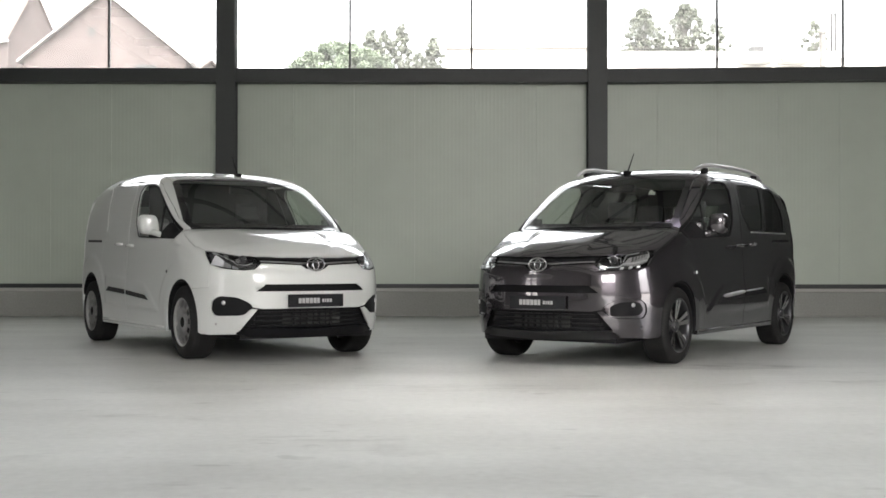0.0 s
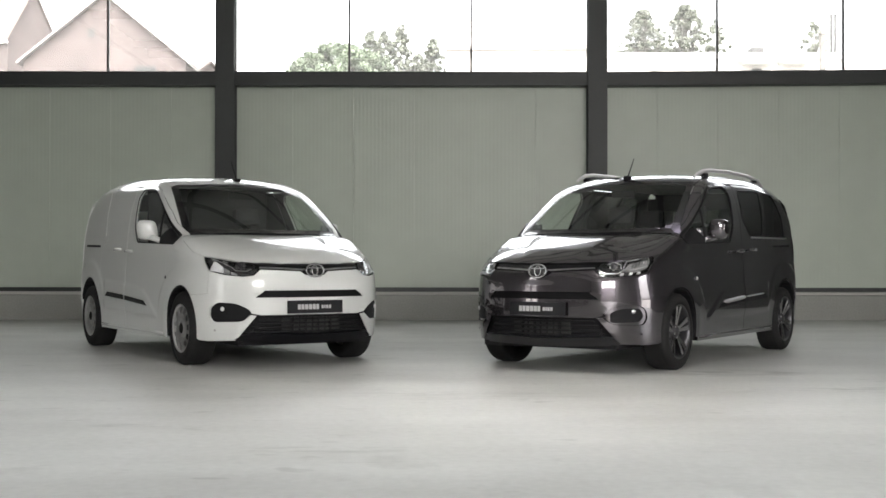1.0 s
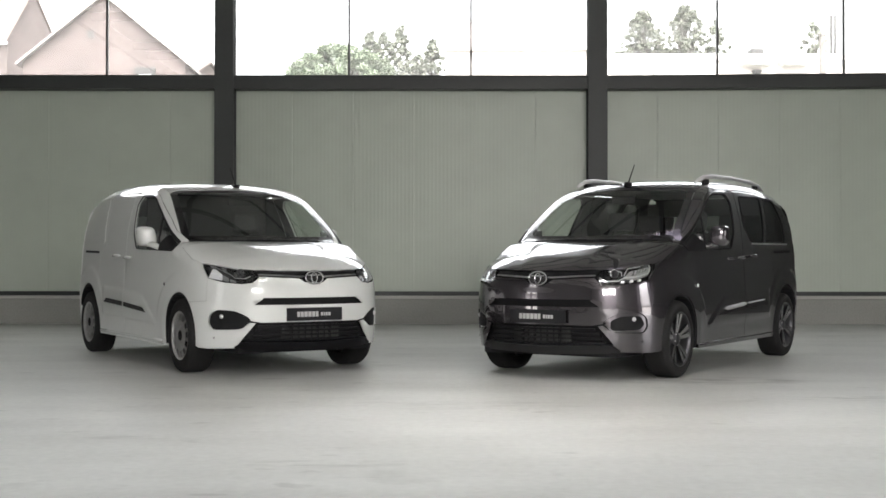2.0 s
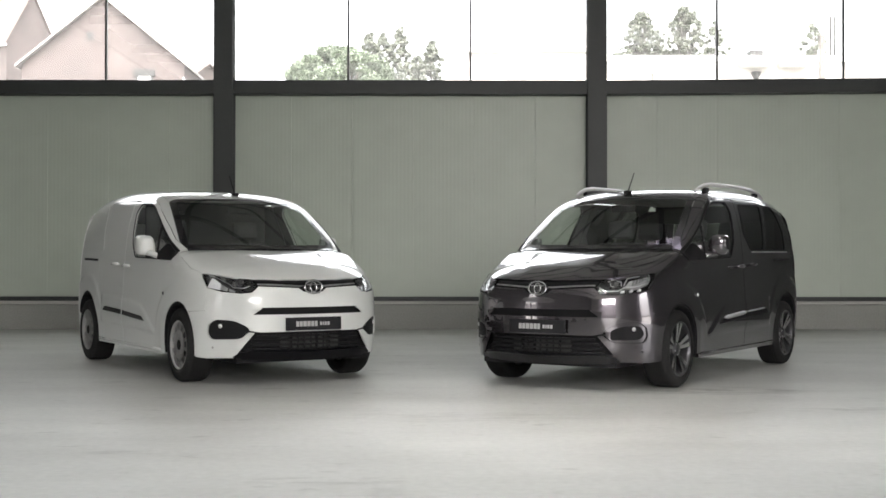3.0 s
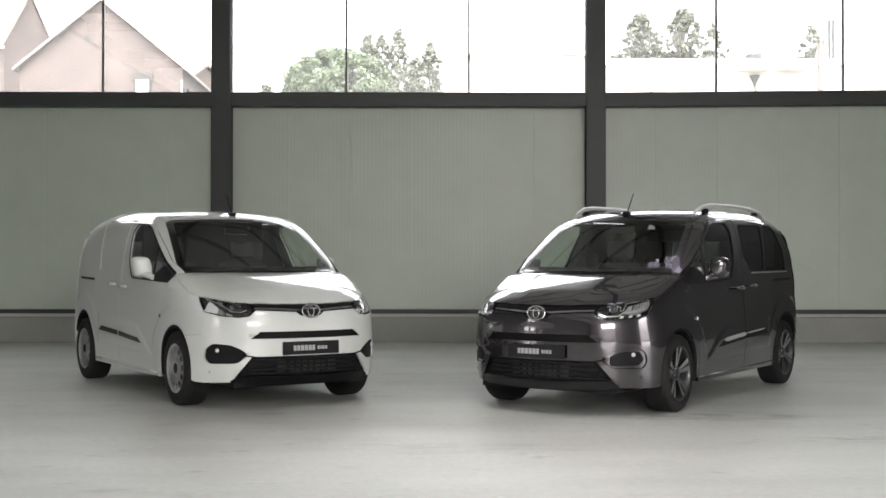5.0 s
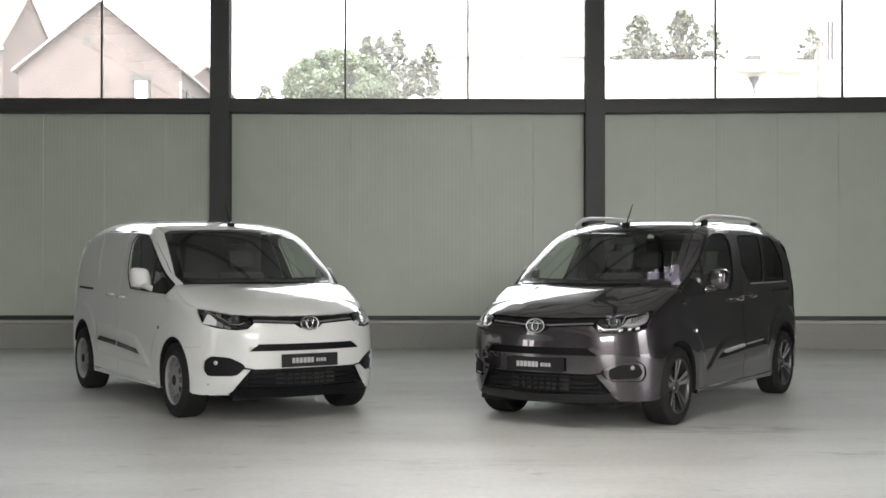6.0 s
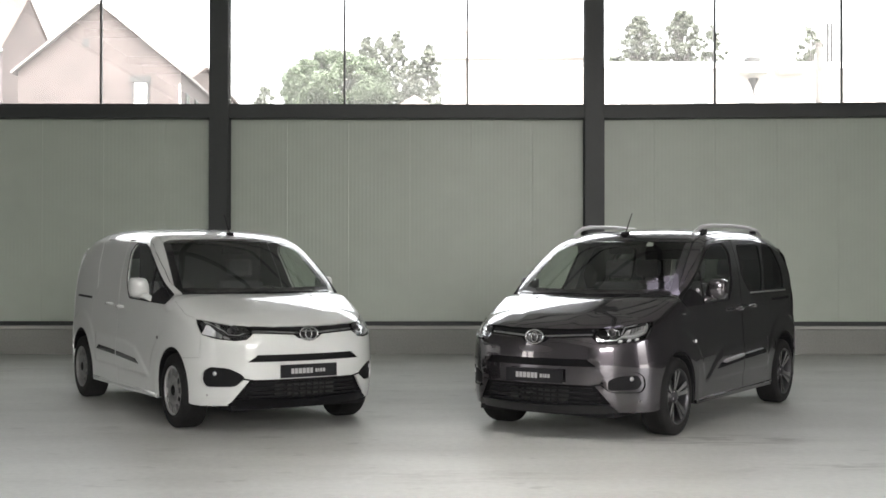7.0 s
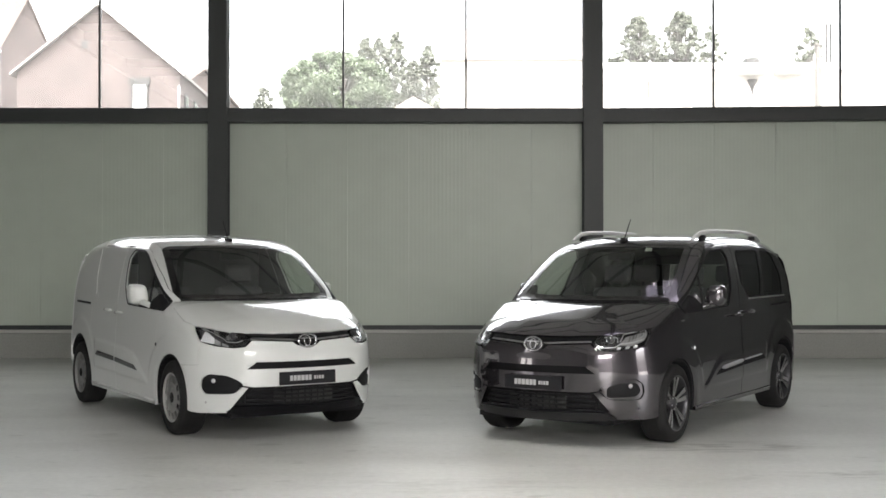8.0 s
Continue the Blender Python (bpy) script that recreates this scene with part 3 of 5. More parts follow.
def build_panels(glazed):
    """Meshes of the painted shell by name, and of what fills its openings."""
    R = {}
    hood = mirrored(HOOD_REAR[:-1] + [(0.75, 0.165)] + HOOD_SIDE + HOOD_FRONT)
    R["hood"] = sheet("hood", top_cast, hood, step=0.02)
    R["windscreen"] = sheet("windscreen", top_cast, mirrored(SCREEN), step=0.05, gap=0.004, thick=0.004, lift=-0.004)
    R["frit"] = sheet("frit", top_cast, mirrored(SCREEN), [mirrored([(0.0, 0.05), (0.2, 0.065), (0.4, 0.115), (0.6, 0.195), (0.70, 0.245), (0.655, 0.56), (0.605, 0.845), (0.4, 0.755), (0.2, 0.705), (0.0, 0.69)])], step=0.05, gap=0.003, thick=0.003, lift=-0.001)
    R["roof"] = sheet("roof", top_cast, mirrored([(0.0, 0.755), (0.2, 0.77), (0.4, 0.82), (0.60, 0.92), (0.655, 0.905)] + ROOF_SIDE + [(0.664, 2.98), (0.655, 3.04), (0.58, 3.12), (0.5, 3.16), (0.0, 3.25)]), step=0.06)
    hs, ss = spots(top_cast, dense(HOOD_SIDE[1:], 0.03, False)), spots(top_cast, dense(SCREEN_SIDE, 0.04, False))
    rs, corner = spots(top_cast, dense(ROOF_SIDE, 0.05, False)), spots(top_cast, HOOD_SIDE[:1])
    hf = spots(top_cast, dense(HOOD_FRONT, 0.03, False))
    lid = spots(top_cast, dense([HOOD_SIDE[-1], (0.67, -0.52), (0.58, -0.64), (0.49, -0.70)], 0.03, False))
    lamp = lid + [(0.462, 0.845), (0.485, 0.80), (0.53, 0.79), (0.61, 0.805), (0.70, 0.84), (0.745, 0.93)]
    seam = [(s_of(0.86, -0.42), 0.635), (s_of(0.83, -0.50), 0.64), (0.70, 0.835)]
    door_edge = [(0.345, 0.27), (0.345, 0.80), (0.335, 1.045)]
    fender = hs[::-1] + flank([(0.07, 1.118), (0.14, 1.085), (0.22, 1.052), (0.345, 1.03)]) + flank(door_edge[1::-1]) + flank(arch(-0.05, -8, 128)) + seam + [(0.745, 0.93)]
    bumper = [(0.0, 0.795), (0.09, 0.80), (0.13, 0.83), (0.29, 0.838), (0.455, 0.845), (0.485, 0.795), (0.53, 0.786), (0.61, 0.80)] + seam[::-1] + \
        flank(arch(-0.05, 128.2, 190)) + [(0.765, 0.240), (0.70, 0.235), (0.555, 0.245), (0.47, 0.46), (0.0, 0.463)]
    R["bumper"] = sheet("bumper", round_cast, mirrored(bumper), [SLOT, soft(FOG, 0.022), [(-s, z) for s, z in soft(FOG, 0.022)]], step=0.03, gap=0.0008)
    door = door_edge[:-1] + [(0.345, 1.03), (0.22, 1.052), (0.14, 1.085)] + DOOR_TOP[::-1] + [(1.61, 1.55), (1.53, 1.20), (1.505, 1.04), (1.50, 0.27)]
    back = [(2.415, 1.664), (2.18, 1.125), (2.37, 1.05), (2.38, 0.70)]
    mid = back[0][0]
    front_rs, rear_rs = [q for q in rs if q[0] < 1.057 + mid], [q for q in rs if q[0] > 1.057 + mid]
    frame_ = ss + front_rs + flank([(mid, 1.668), (1.63, 1.66)]) + flank(DOOR_TOP[1:]) + flank([(0.14, 1.085), (0.07, 1.118)]) + hs[:1] + corner
    sliding = [(1.505, 0.27), (1.51, 1.04), (1.535, 1.20), (1.615, 1.55), (1.63, 1.655)] + back + arch(2.735, 140, 186)[::1]
    tail = [(3.03, 1.57), (3.12, 1.40), (3.12, 1.20), (3.10, 0.9), (3.08, 0.35)]
    quarter = flank(back[::-1]) + rear_rs + flank(tail) + flank(arch(2.735, -8, 138))
    sides = {"fender": (fender, []), "door": (flank(door), [soft(flank(WINDOW_FRONT), 0.04)]), "pillar": (frame_, []),
             "sliding": (flank(sliding), [soft(flank(WINDOW_SLIDING), 0.05)] if glazed else []),
             "quarter": (quarter, [soft(flank(WINDOW_REAR), 0.05)] if glazed else []),
             "lamp_lens": (lamp, []), "door_glass": (soft(flank(WINDOW_FRONT), 0.04), []),
             "fog_bezel": (soft(FOG, 0.022), [])}
    for k, w in (("door_seal", WINDOW_FRONT),) + ((("sliding_seal", WINDOW_SLIDING), ("rear_seal", WINDOW_REAR)) if glazed else ()):
        line = soft(flank(w), 0.04)
        sides[k] = (shrink(line, -0.008), [shrink(line, 0.004)])
    if glazed:
        sides["sliding_glass"] = (soft(flank(WINDOW_SLIDING), 0.05), [])
        sides["rear_glass"] = (soft(flank(WINDOW_REAR), 0.05), [])
    else:
        sides["rear_blank"] = (soft(flank([(2.25, 1.165), (2.86, 1.165), (2.955, 1.25), (2.99, 1.43), (2.90, 1.60), (2.76, 1.65), (2.48, 1.64), (2.37, 1.40)]), 0.07), [])
    seal = dict(gap=0, thick=0.006, lift=0.0035, step=0.013)
    opts = {"door_seal": seal, "fender": dict(gap=0.0008, step=0.02), "pillar": dict(step=0.014), "door": dict(step=0.018), "sliding": dict(step=0.02), "quarter": dict(step=0.025), "sliding_seal": seal, "rear_seal": seal, "lamp_lens": dict(gap=0.003, thick=0.01, lift=-0.001, step=0.03), "door_glass": dict(gap=0.003, thick=0.004, lift=-0.008, step=0.06),
            "sliding_glass": dict(gap=0.003, thick=0.004, lift=-0.003, step=0.06), "rear_glass": dict(gap=0.003, thick=0.004, lift=-0.003, step=0.06),
            "fog_bezel": dict(gap=0.002, thick=0.01, lift=-0.012, step=0.03), "rear_blank": dict(lift=0.004, thick=0.006, gap=0, step=0.03)}
    for k, (outer, holes) in sides.items():
        for sg in (-1, 1):
            R[k, sg] = sheet(k, round_cast, outer, holes, flip=sg < 0, **opts.get(k, {}))
    for k in ("pillar", "door", "sliding", "quarter"):
        outer, holes = sides[k]
        for sg in (-1, 1):
            R[k + "_lining", sg] = sheet(k + "_lining", round_cast, outer, holes, step=0.08, gap=0.004, thick=0.002, lift=-0.022, flip=sg < 0)
    tp = round_cast(np.array(flank(tail)))
    R["tailgate"] = sheet("tailgate", rear_cast, mirrored([(0.0, 1.66), (0.5, 1.63)] + [(p[0], p[2]) for p in tp] + [(0.0, 0.35)]), [soft(REAR_SCREEN, 0.06)] if glazed else [], step=0.07)
    R["rear_screen"] = sheet("rear_screen", rear_cast, soft(REAR_SCREEN, 0.06), step=0.1, lift=-0.004, thick=0.004)
    lower = [(0.0, 0.455), (0.47, 0.455), (0.56, 0.24), (0.55, 0.225), (0.0, 0.225)]
    R["lower_grille"] = sheet("lower_grille", round_cast, mirrored(lower), step=0.05, lift=-0.05, gap=0, thick=0.02)
    R["valance"] = sheet("valance", round_cast, mirrored([(0.0, 0.285), (0.49, 0.300), (0.535, 0.288), (0.560, 0.258), (0.55, 0.232), (0.0, 0.218)]), step=0.04, lift=0.004, gap=0, thick=0.04)
    R["slot_back"] = sheet("slot_back", round_cast, SLOT, step=0.05, lift=-0.05, gap=-0.004, thick=0.01)
    band = [p for p in hf[::-1] if p[0] < 0.475] + [(0.475, 0.89), (0.462, 0.845), (0.29, 0.838), (0.13, 0.83), (0.09, 0.80), (0.0, 0.79)]
    R["grille_band"] = sheet("grille_band", round_cast, mirrored(band), step=0.03, lift=-0.012, gap=0, thick=0.02)
    strip = [(0.0, 0.853), (0.12, 0.856), (0.29, 0.866), (0.455, 0.872), (0.458, 0.860), (0.29, 0.852), (0.12, 0.842), (0.0, 0.839)]
    R["chrome_strip"] = sheet("chrome_strip", round_cast, mirrored(strip), step=0.03, lift=-0.004, gap=0, thick=0.01)
    for sg in (-1, 1):
        R["lamp_bowl", sg] = sheet("lamp_bowl", round_cast, lamp, step=0.04, lift=-0.05, gap=-0.004, thick=-0.045, flip=sg < 0)
    cowl = mirrored([(0.0, -0.07), (0.4, -0.01), (0.74, 0.145), (0.79, 0.19), (0.774, 0.21), (0.6, 0.127), (0.4, 0.047), (0.0, -0.018)])
    R["cowl"] = sheet("cowl", top_cast, cowl, step=0.04, lift=-0.012, gap=-0.004)
    return R


def tyre_parts(wheel, sg, alloy):
    """A road wheel round its own x axis, outer face towards sg."""
    q = 0.018 if alloy else 0.0
    prof = [(0.205 + q, 0.08), (0.215 + q, 0.098), (0.25 + q / 2, 0.104), (0.285, 0.102), (0.312, 0.090), (0.3235, 0.070), (0.325, 0.02), (0.325, -0.06), (0.325, -0.085), (0.315, -0.112), (0.28, -0.122), (0.21, -0.115)]
    bm = lathe([(r, sg * a) for r, a in prof], 56)
    for k in (-0.045, -0.015, 0.015, 0.045):
        merge(bm, lathe([(0.3256, k - 0.003), (0.3205, k - 0.002), (0.3205, k + 0.002), (0.3256, k + 0.003)], 56))
    part("tyre", bm, RUBBER, wheel, "black rubber tyre", smooth=True)
    # added dark disc gives the shade behind slots and spokes
    part("wheel_shade_disc", lathe([(0.0, -0.01 * sg), (0.186, -0.012 * sg), (0.187, -0.04 * sg)], 32), RUBBER, wheel, "dark disc standing for shade inside the wheel")
    part("brake_disc", lathe([(0.02, -0.02 * sg), (0.15, -0.02 * sg), (0.15, 0.0), (0.02, 0.0)], 32), DARK_ALLOY, wheel)
    depth = 0.06 if alloy else 0.088
    rim_bm = lathe([(0.218 + q, sg * 0.092), (0.212 + q, sg * 0.100), (0.203 + q, sg * 0.094), (0.199 + q, sg * depth), (0.19 + q, -sg * 0.05), (0.20 + q, -sg * 0.09)], 56)
    if not alloy:
        rim = part("rim", rim_bm, SILVER, wheel, "silver steel rim", smooth=True)
        # pressed disc with a ring of slots
        bm = bmesh.new()
        seg, rows = 120, [(0.046, 0.092), (0.066, 0.092), (0.074, 0.080), (0.100, 0.079), (0.122, 0.088), (0.136, 0.091), (0.164, 0.089), (0.188, 0.084), (0.193, 0.084), (0.201, 0.088)]
        rings = [[bm.verts.new((sg * a, r * math.cos(2 * math.pi * i / seg), r * math.sin(2 * math.pi * i / seg))) for i in range(seg)] for r, a in rows]
        for j, (p, q) in enumerate(zip(rings[:-1], rings[1:])):
            for i in range(seg):
                if j in (5, 6) and i % 10 in (1, 2, 3, 4, 5, 6):
                    continue
                bm.faces.new((p[i], p[(i + 1) % seg], q[(i + 1) % seg], q[i]))
        bmesh.ops.solidify(bm, geom=bm.faces[:], thickness=0.006)
        part("disc", bm, SILVER, wheel, smooth=True)
        part("hub_cap", lathe([(0.0, sg * 0.100), (0.034, sg * 0.099), (0.044, sg * 0.095), (0.050, sg * 0.082)], 32), RUBBER, wheel, "dark hub cap", smooth=True)
    else:
        rim = part("rim", rim_bm, DARK_ALLOY, wheel, "dark alloy rim", smooth=True)
        for k in range(5):
            for d in (-10, 10):
                bm = bmesh.new()
                for r, w, a in ((0.05, 0.013, 0.064), (0.12, 0.015, 0.076), (0.216, 0.021, 0.091)):
                    for u in (-1, 1):
                        for dx in (0.0, -0.025):
                            bm.verts.new((sg * (a + dx), r, u * w))
                bm.verts.ensure_lookup_table()
                v = bm.verts
                for i in (0, 4):
                    for q in ((0, 2, 6, 4), (1, 5, 7, 3), (0, 4, 5, 1), (2, 3, 7, 6)):
                        bm.faces.new([v[i + j] for j in q])
                bmesh.ops.recalc_face_normals(bm, faces=bm.faces)
                bmesh.ops.transform(bm, matrix=pose(0, 0, 0, 72 * k + d), verts=bm.verts)
                part("spoke", bm, MACHINED, wheel)
        part("hub_cap", lathe([(0.0, sg * 0.082), (0.030, sg * 0.082), (0.055, sg * 0.070), (0.065, sg * 0.045)], 32), DARK_ALLOY, wheel, smooth=True)
        for k in range(5):
            bm = lathe([(0.0, sg * 0.074), (0.008, sg * 0.074), (0.009, sg * 0.060)], 10)
            bmesh.ops.transform(bm, matrix=pose(0, 0.047 * math.cos(radians(72 * k + 36)), 0.047 * math.sin(radians(72 * k + 36))), verts=bm.verts)
            part("wheel_bolt", bm, SATIN, wheel)


def mirror_housing(sg):
    """A rounded, tall mirror shell: a super-ellipsoid flattened towards the rear."""
    bm = bmesh.new()
    bmesh.ops.create_uvsphere(bm, u_segments=36, v_segments=20, radius=1)
    for v in bm.verts:
        x, y, z = v.co
        f = (abs(x) ** 4 + abs(y) ** 3.2 + abs(z) ** 4) ** (1 / 4)
        x, y, z = x / f, y / f, z / f
        y = max(y, -1) if y < 0 else min(y, 0.55)
        x *= 1 - 0.10 * (z > 0) * z
        v.co = (sg * (0.945 + 0.083 * x + 0.010 * z), 0.735 + 0.080 * y + 0.02 * x, 1.205 + 0.091 * z)
    if sg < 0:
        bmesh.ops.reverse_faces(bm, faces=bm.faces)
    return bm


def seat(parent, x, y, w=0.50):
    """A car seat: cushion, backrest, bolsters and head restraint on two rods."""
    s = new("seat")
    s.parent = parent
    part("cushion", box(x - w / 2, x + w / 2, y - 0.25, y + 0.26, 0.52, 0.68, 0.05), CLOTH, s)
    back = box(x - w / 2, x + w / 2, -0.06, 0.06, 0.0, 0.62, 0.05)
    bmesh.ops.transform(back, matrix=pose(0, y + 0.28, 0.64, -14), verts=back.verts)
    part("backrest", back, CLOTH, s)
    head = box(x - 0.135, x + 0.135, -0.05, 0.05, 0.66, 0.84, 0.045)
    for k in (-0.06, 0.06):
        merge(head, tube([(x + k, 0, 0.60), (x + k, 0, 0.72)], 0.007))
    bmesh.ops.transform(head, matrix=pose(0, y + 0.28, 0.64, -12), verts=head.verts)
    part("head_restraint", head, CLOTH, s)
    return s


def plate_bars(parent, mesh_at):
    """A dark show plate with pale bars in place of its lettering."""
    y, z, tilt = mesh_at
    m = pose(0, y, z, tilt)
    bm = box(-0.26, 0.26, -0.006, 0.006, -0.055, 0.055, 0.004)
    bmesh.ops.transform(bm, matrix=m, verts=bm.verts)
    plate = part("plate", bm, PLATE_BLACK, parent, "dark show plate with pale letter bars")
    x = -0.166
    for k, w in enumerate((0.024, 0.024, 0.028, 0.027, 0.025, 0.022, 0.018, 0.010, 0.018, 0.019)):
        h = 0.022 if k < 6 else 0.015
        x += 0.018 if k == 6 else 0
        w *= 1.12
        b = box(x, x + w, -0.0085, -0.006, -h, (0.022 if k < 6 else 0.014), 0.001)
        bmesh.ops.transform(b, matrix=m, verts=b.verts)
        part("letter_bar", b, PLATE_WHITE, plate)
        x += w + 0.006
    return plate


def oval_ring(a, b, w, y0, y1, seg=40):
    bm = bmesh.new()
    rings = []
    for k, y in ((1.0, y1), (1.0, y0), (0.0, y0 - 0.004), (-1.0, y0), (-1.0, y1)):
        rings.append([bm.verts.new(((a + k * w) * math.cos(2 * math.pi * i / seg), y, (b + k * w) * math.sin(2 * math.pi * i / seg))) for i in range(seg)])
    for p, q in zip(rings[:-1], rings[1:]):
        for i in range(seg):
            bm.faces.new((p[i], p[(i + 1) % seg], q[(i + 1) % seg], q[i]))
    bmesh.ops.recalc_face_normals(bm, faces=bm.faces)
    return bm


def build_car(name, m, label, paint, glazed):
    """One van with all its parts; glazed: the passenger version with side windows, rails and alloy wheels."""
    car = thing(name, m, label, "van", "vans on show")
    R = build_panels(glazed)
    put = lambda n, key, mat, par=car, lab="": mesh_object(n, R[key], mat, par, lab)
    put("hood", "hood", paint)
    put("windscreen", "windscreen", WINDSCREEN, lab="clear windscreen").visible_shadow = False
    put("windscreen_border", "frit", GLOSS_BLACK, lab="black windscreen border")
    put("roof", "roof", paint)
    gate = put("tailgate", "tailgate", paint)
    if glazed:
        put("rear_window", "rear_screen", PRIVACY, gate, "tailgate window").visible_shadow = False
    put("cowl", "cowl", BLACK_PLASTIC, lab="black plastic cowl below the windscreen")
    bumper = put("front_bumper", "bumper", paint)
    put("lower_grille", "lower_grille", BLACK_PLASTIC, bumper, "black lower grille")
    put("valance", "valance", SATIN_LIP if glazed else LIP_BLACK, bumper, "grey-black lower lip" if glazed else "black plastic lower lip")
    put("slot_grille", "slot_back", BLACK_PLASTIC, bumper, "black upper air slot")
    band = put("grille_band", "grille_band", BAND_BLACK, lab="gloss black band between the headlights")
    put("chrome_strip", "chrome_strip", CHROME, band, "thin chrome strip")
    # grille slats, by level lines on the nose
    for z, w in ((0.425, 0.46), (0.388, 0.475), (0.351, 0.49), (0.314, 0.50)):
        R["slat"] = sheet("slat", round_cast, [(-w, z - 0.008), (w, z - 0.008), (w, z + 0.008), (-w, z + 0.008)], step=0.06, lift=-0.018, gap=0, thick=0.03)
        put("slat", "slat", BLACK_PLASTIC, bumper)
    for k in range(7):
        x = -0.18 + 0.06 * k
        part("grille_upright", box(x - 0.005, x + 0.005, nose_y(x, 0.38) + 0.025, nose_y(x, 0.38) + 0.05, 0.30, 0.44), BLACK_PLASTIC, bumper)
    for k in range(5):
        x = -0.275 + 0.11 * k
        part("radiator_louvre", box(x + 0.006, x + 0.104, nose_y(x, 0.38) + 0.035, nose_y(x, 0.38) + 0.06, 0.325, 0.440, 0.006), RADIATOR, bumper, "grey-green radiator behind the grille")
    # emblem: two plain ovals
    emb = new("emblem")
    emb.parent = car
    emb.matrix_basis = pose(0, -0.876, 0.838, -8)
    part("backing", lathe([(0.0, 0.0), (0.085, 0.0), (0.090, 0.012)], 40, "Z"), GLOSS_BLACK, emb).matrix_basis = Matrix.LocRotScale((0, 0.006, 0), Euler((radians(90), 0, 0)), (1, 0.72, 1))
    part("outer_ring", oval_ring(0.081, 0.055, 0.006, -0.010, 0.006), CHROME, emb, "chrome oval emblem ring", True)
    part("inner_ring", oval_ring(0.028, 0.041, 0.005, -0.009, 0.004), CHROME, emb, smooth=True)
    part("cross_bar", box(-0.062, 0.062, -0.010, 0.002, 0.016, 0.026, 0.003), CHROME, emb)
    plate_bars(car, (-0.888, 0.528, -1.5))
    for sg in (-1, 1):
        put("front_fender", ("fender", sg), paint)
        pil = put("windscreen_pillar", ("pillar", sg), paint)
        door = put("front_door", ("door", sg), paint)
        put("door_window", ("door_glass", sg), WINDSCREEN, door, "clear door window").visible_shadow = False
        slide = put("sliding_door", ("sliding", sg), paint)
        quarter = put("rear_quarter", ("quarter", sg), paint)
        if glazed:
            put("sliding_door_window", ("sliding_glass", sg), PRIVACY, slide, "dark privacy glass")
            put("rear_side_window", ("rear_glass", sg), PRIVACY, quarter, "dark privacy glass")
        else:
            put("blank_panel", ("rear_blank", sg), paint, quarter)
        seals = [("door_seal", door)] + ([("sliding_seal", slide), ("rear_seal", quarter)] if glazed else [])
        for key, par in seals:
            put("window_seal", (key, sg), BLACK_PLASTIC, par, "black window seal")
        for key, par in (("pillar", pil), ("door", door), ("sliding", slide), ("quarter", quarter)):
            put("lining", (key + "_lining", sg), TRIM_GREY, par, "dark inner lining")
        # outer fittings laid on the flank
        def strip(n, pts, mat, par, lift, thick=0.02, lab="", r=0.01):
            R["strip"] = sheet(n, round_cast, soft(flank(pts), r), step=0.04, lift=lift, gap=0, thick=thick, flip=sg < 0)
            return put(n, "strip", mat, par, lab)
        trim = GLOSS_BLACK if not glazed else SATIN
        lower = BLACK_PLASTIC if glazed else trim
        strip("guard_insert", [(0.80, 0.498), (1.485, 0.535), (1.485, 0.580), (0.90, 0.545)], lower, door, 0.003, 0.008, "dark insert of the door guard")
        strip("guard_insert", [(1.525, 0.537), (2.15, 0.560), (2.07, 0.604), (1.525, 0.583)], lower, slide, 0.003, 0.008, "dark insert of the door guard")
        if glazed:
            for y0, y1, z0, z1, r, par in ((0.94, 1.47, 0.552, 0.583, 0.018, door), (1.525, 2.02, 0.586, 0.606, 0.007, slide)):
                q = round_cast(np.array(flank([(y0 + (y1 - y0) * k / 8, z0 + (z1 - z0) * k / 8) for k in range(9)])))
                part("guard_chrome", tube([(sg * (v[0] + 0.006), v[1], v[2]) for v in q], [0.4 * r] + [r] * 7 + [0.7 * r], 10), SATIN, par, "bright trim line", True)
            strip("pillar_cover", [(2.145, 1.172), (2.205, 1.172), (2.36, 1.42), (2.46, 1.612), (2.37, 1.606), (2.25, 1.38)], GLOSS_BLACK, slide, 0.0025, 0.004, "gloss black window pillar", 0.004)
            strip("belt_trim", [(1.80, 1.143), (2.90, 1.150), (2.90, 1.162), (1.80, 1.157)], SATIN, quarter, 0.006, 0.006, "satin trim line under the side windows", 0.004)
        strip("door_rail", [(2.43, 1.058), (2.98, 1.068), (2.98, 1.092), (2.43, 1.082)], BLACK_PLASTIC, quarter, 0.003, 0.01, "black sliding door rail", 0.006)
        strip("sill", [(0.35, 0.228), (2.34, 0.228), (2.34, 0.268), (0.35, 0.268)], paint, car, -0.004, 0.05, "", 0.004)
        q = round_cast(np.array(flank([(0.40 + 0.24 * k, 0.262) for k in range(9)])))
        part("sill_edge", tube([(sg * (v[0] - 0.004), v[1], v[2]) for v in q], 0.013, 8), paint, car, "", True)
        R["lip"] = sheet("arch_liner", round_cast, flank(arch(-0.05, -12, 192, 0.002) + arch(-0.05, 192, -12, 0.018)), step=0.05, lift=-0.006, gap=0, thick=0.12, flip=sg < 0)
        put("wheel_arch_liner", "lip", BLACK_PLASTIC)
        R["lip"] = sheet("arch_liner", round_cast, flank(arch(2.735, -12, 192, 0.002) + arch(2.735, 192, -12, 0.018)), step=0.05, lift=-0.006, gap=0, thick=0.12, flip=sg < 0)
        put("wheel_arch_liner", "lip", BLACK_PLASTIC)
        strip("window_divider", [(0.575, 1.088), (0.605, 1.088), (0.625, 1.392), (0.595, 1.374)], BLACK_PLASTIC, door, -0.003, 0.006, "black window divider", 0.004)
